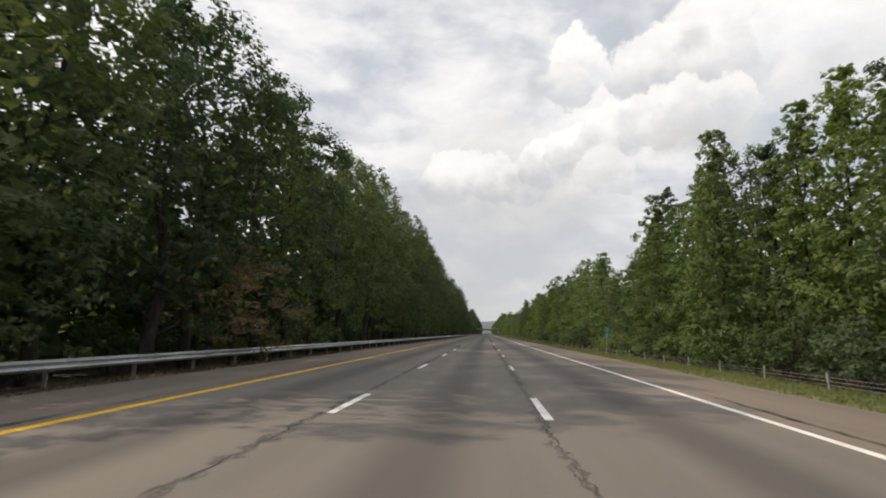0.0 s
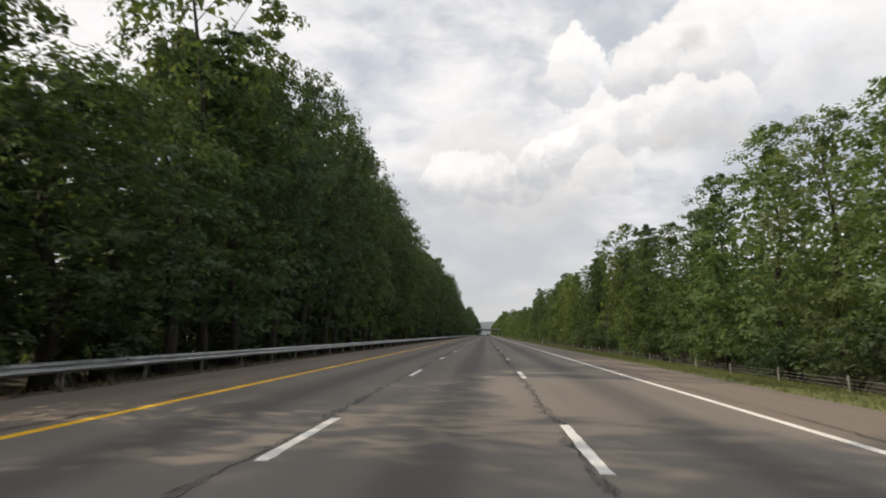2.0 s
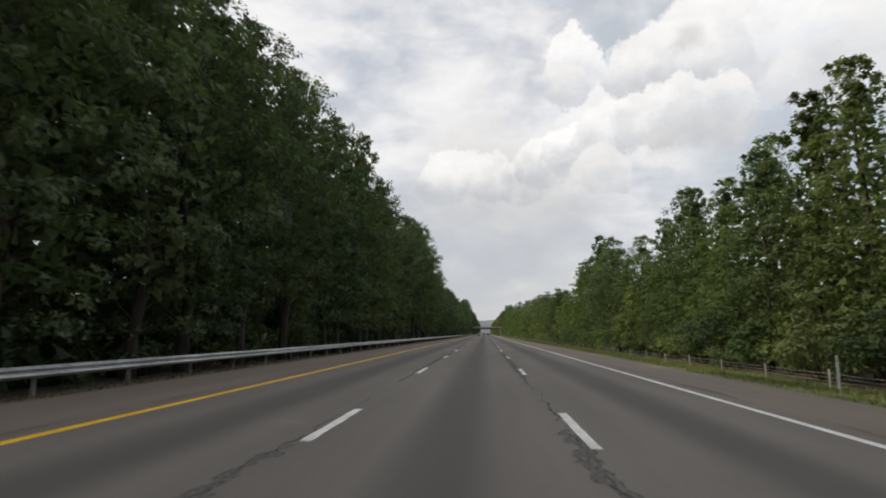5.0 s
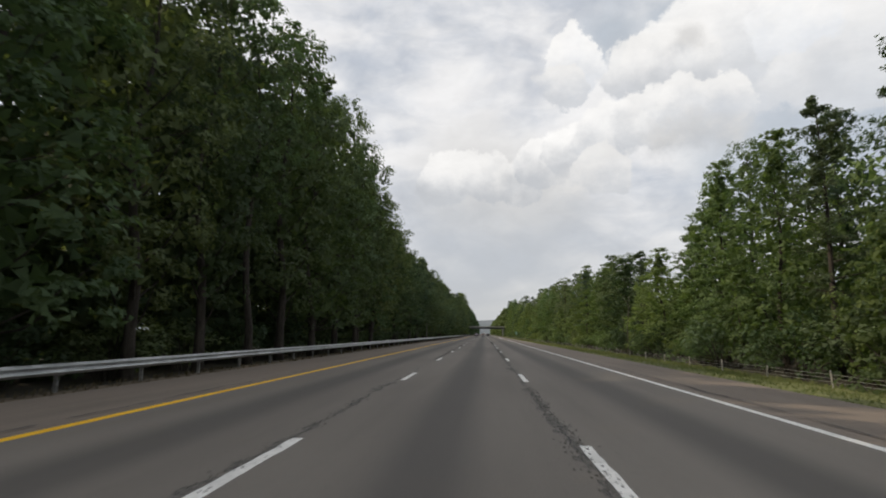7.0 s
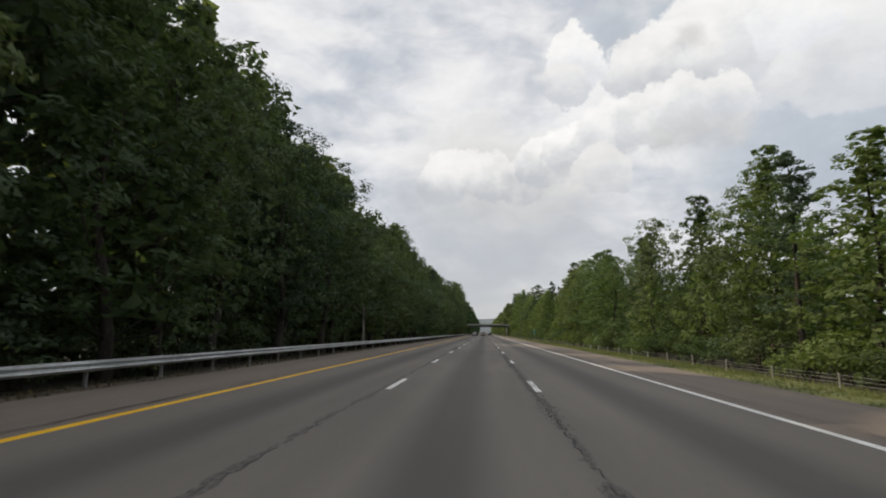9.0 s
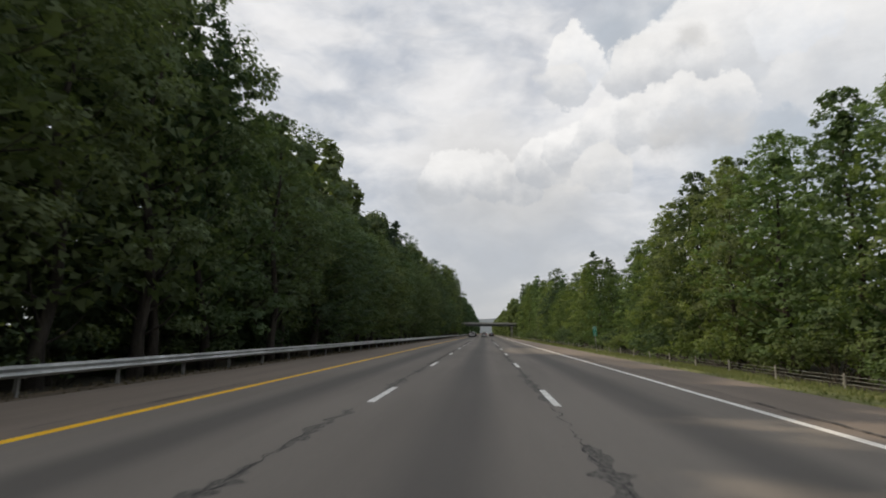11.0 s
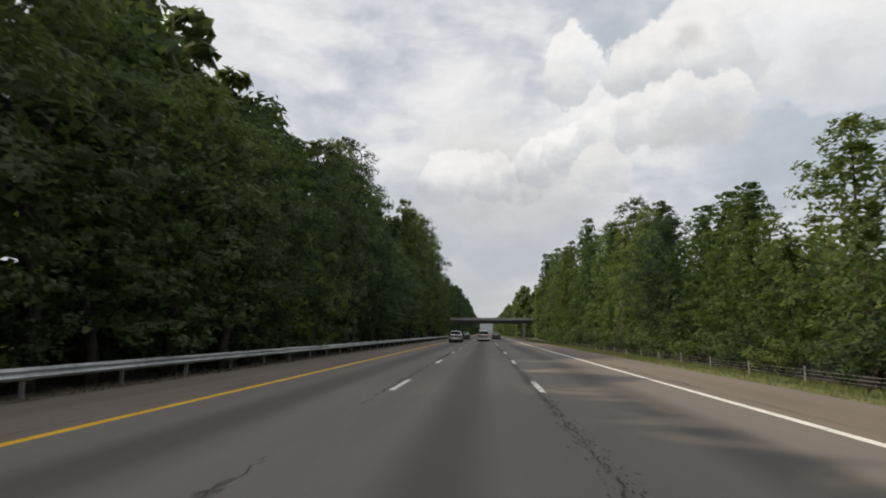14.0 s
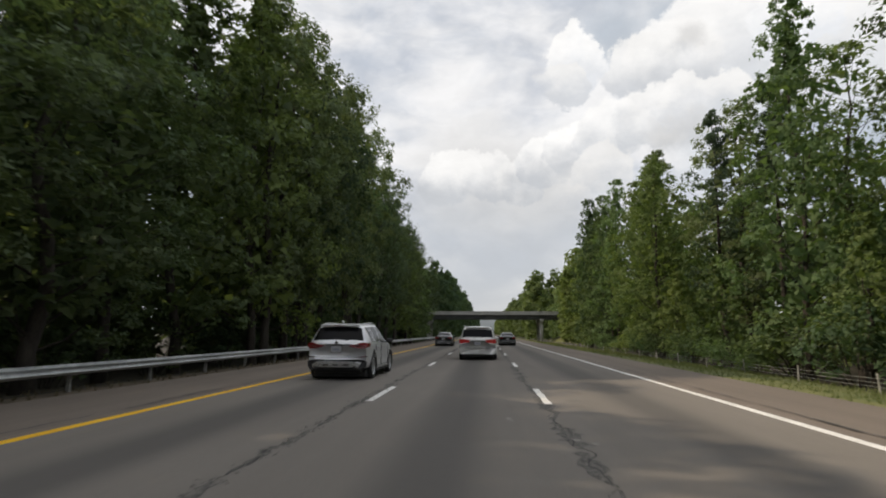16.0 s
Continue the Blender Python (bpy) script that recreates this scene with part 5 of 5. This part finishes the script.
    slab("tailgate_seam", (0, -0.003, 0.665), (1.28, 0.010, 0.008), M["black_plastic"], car, "", 0.0)
    slab("wiper", (0.10, 0.125, 1.185), (0.46, 0.02, 0.02), M["black_plastic"], car, "", 0.005, (0, 8, 0))
    number_plate(car, -0.016, 0.90)
    mirrors(car, 0.90, 3.22, 1.12, M["black_plastic"])
    handles(car, (1.48, 2.55), 0.945, 0.93, M["silver"])
    door_seams(car, (1.24, 2.12, 3.30), 0.937, 0.36, 1.03)
    return car


def minivan(paint_name, label, name="minivan"):
    spec = dict(length=5.10, half_most=0.98, wheel=0.345, axles=(1.02, 4.02), bow=0.13, soft=0.035,
                top=[(0, 1.00), (0.03, 1.06), (0.08, 1.12), (0.30, 1.62), (0.38, 1.68), (0.8, 1.725), (2.2, 1.745), (3.0, 1.70), (3.3, 1.58), (4.2, 1.14), (4.4, 1.07), (4.85, 0.92), (5.1, 0.66)],
                belt=[(0, 0.97), (0.08, 1.06), (0.5, 1.10), (2.5, 1.06), (4.0, 1.0), (4.7, 0.88), (5.1, 0.62)],
                low=[(0, 0.34), (0.3, 0.26), (4.6, 0.24), (5.1, 0.32)],
                half=[(0, 0.90), (0.12, 0.945), (0.6, 0.975), (1.2, 0.98), (4.0, 0.98), (4.7, 0.90), (5.1, 0.70)],
                roof=[(0, 0.84), (0.08, 0.82), (0.38, 0.72), (1.0, 0.73), (2.6, 0.74), (3.2, 0.72), (4.2, 0.80), (5.1, 0.5)],
                rear_glass=(0.09, 0.285), wind_glass=(3.15, 4.15), panes=[(0.48, 1.30), (1.38, 2.40), (2.48, 3.75)], double=False)
    car, body, _ = build_car(name, spec, label, dict(paint=M[paint_name], arch=M[paint_name]))
    for s in (1, -1):
        lamp = outline("tail_lamp", [(0.40, 1.04), (0.90, 1.075), (0.955, 1.02), (0.94, 0.87), (0.86, 0.84), (0.40, 0.90)], 0.0, 0.022, M["lit_tone_red_lens"], car, "broad red tail lamp", s, 0.14)
        outline("clear_strip", [(0.56, 0.885), (0.90, 0.845), (0.94, 0.80), (0.84, 0.775), (0.58, 0.84)], 0.0, 0.018, M["clear_lens"], lamp, "", s, 0.14)
        bm = bmesh.new()
        box(bm, 0, 0, 0, 0.05, 0.22, 0.17, 0.02, pose(s * 0.93, 0.23, 0.95, 0, 0, s * 5))
        part("lamp_side", bm, M["red_lens"], lamp)
        bm = bmesh.new()
        tube(bm, [(s * 0.70, 0.6, 1.715), (s * 0.71, 0.7, 1.755), (s * 0.71, 2.9, 1.755), (s * 0.70, 3.0, 1.70)], [0.018] * 4, 6)
        part("roof_rail", bm, M["chrome"], car, smooth=True)
    outline("rear_bumper", [(-0.96, 0.62), (0, 0.60), (0.96, 0.62), (0.95, 0.36), (0.8, 0.30), (-0.8, 0.30), (-0.95, 0.36)], 0.0, 0.05, M[paint_name], car, "body-coloured rear bumper")
    outline("bumper_lower", [(-0.9, 0.335), (0.9, 0.335), (0.8, 0.235), (-0.8, 0.235)], 0.0, 0.03, M["black_plastic"], car, "dark bumper underside")
    slab("step_pad", (0, -0.02, 0.625), (1.3, 0.09, 0.02), M["black_plastic"], car, "", 0.006)
    slab("spoiler", (0, 0.30, 1.665), (1.25, 0.20, 0.04), M[paint_name], car, "", 0.015)
    slab("chrome_bar", (0, -0.014, 1.0), (0.95, 0.02, 0.045), M["chrome"], car, "", 0.008)
    slab("wiper", (0.05, 0.10, 1.16), (0.5, 0.02, 0.02), M["black_plastic"], car, "", 0.005)
    number_plate(car, -0.016, 0.86)
    mirrors(car, 0.93, 3.72, 1.08, M[paint_name])
    handles(car, (1.6, 2.7), 0.985, 0.95, M[paint_name])
    door_seams(car, (1.34, 2.44, 3.70), 0.976, 0.32, 1.0)
    return car


def sedan(paint_name, label):
    spec = dict(length=4.85, half_most=0.92, wheel=0.33, axles=(1.05, 3.83), bow=0.16, soft=0.045,
                top=[(0, 0.92), (0.03, 1.0), (0.10, 1.04), (0.62, 1.07), (1.45, 1.38), (1.75, 1.435), (2.4, 1.455), (2.85, 1.40), (3.7, 1.02), (4.4, 0.86), (4.85, 0.62)],
                belt=[(0, 0.88), (0.1, 0.96), (0.7, 0.97), (2.0, 0.95), (3.5, 0.90), (4.4, 0.80), (4.85, 0.58)],
                low=[(0, 0.36), (0.3, 0.24), (4.4, 0.21), (4.85, 0.28)],
                half=[(0, 0.82), (0.12, 0.87), (0.6, 0.91), (1.2, 0.92), (3.8, 0.92), (4.4, 0.86), (4.85, 0.66)],
                roof=[(0, 0.74), (0.6, 0.70), (1.5, 0.57), (2.4, 0.58), (2.9, 0.57), (3.7, 0.68), (4.85, 0.5)],
                rear_glass=(0.72, 1.42), wind_glass=(2.85, 3.65), panes=[(1.12, 1.55), (1.60, 2.25), (2.32, 3.35)], double=False)
    car, body, _ = build_car("sedan", spec, label, dict(paint=M[paint_name], arch=M[paint_name]))
    for s in (1, -1):
        outline("tail_lamp", [(0.46, 0.90), (0.80, 0.94), (0.87, 0.90), (0.86, 0.79), (0.78, 0.76), (0.48, 0.80)], 0.0, 0.02, M["red_lens"], car, "red tail lamp", s, 0.16)
        bm = bmesh.new()
        tube(bm, [(s * 0.52, -0.04, 0.30), (s * 0.52, 0.2, 0.30)], [0.045, 0.045], 12)
        part("exhaust", bm, M["chrome"], car, smooth=True)
    outline("rear_bumper", [(-0.88, 0.58), (0.88, 0.58), (0.87, 0.34), (0.7, 0.26), (-0.7, 0.26), (-0.87, 0.34)], 0.0, 0.045, M[paint_name], car, "body-coloured rear bumper")
    outline("bumper_lower", [(-0.7, 0.36), (0.7, 0.36), (0.62, 0.24), (-0.62, 0.24)], -0.03, 0.03, M["black_plastic"], car)
    slab("boot_seam", (0, -0.002, 0.655), (1.1, 0.010, 0.008), M["black_plastic"], car, "", 0.0)
    slab("chrome_bar", (0, -0.012, 0.865), (0.6, 0.02, 0.03), M["chrome"], car, "", 0.006)
    number_plate(car, -0.016, 0.755)
    mirrors(car, 0.86, 3.22, 0.98, M[paint_name])
    handles(car, (1.75, 2.75), 0.925, 0.83, M["chrome"])
    door_seams(car, (1.30, 2.28, 3.25), 0.917, 0.30, 0.92)
    return car


EYE = END_Y
silver_suv().matrix_basis = pose(-3.80, EYE + 16.1, 0.004)
minivan("pale_silver", "pale silver minivan with red tail lamps driving in the middle lane").matrix_basis = pose(0.15, EYE + 28.8, 0.004)
sedan("black_paint", "black sedan following the yellow line").matrix_basis = pose(-3.85, EYE + 57.5, 0.004)
sedan("grey_green", "dark grey-green sedan beside the white edge line").matrix_basis = pose(2.95, EYE + 62.0, 0.004)
minivan("white_car", "white minivan driving far ahead in the middle lane").matrix_basis = pose(0.4, EYE + 118.0, 0.004)
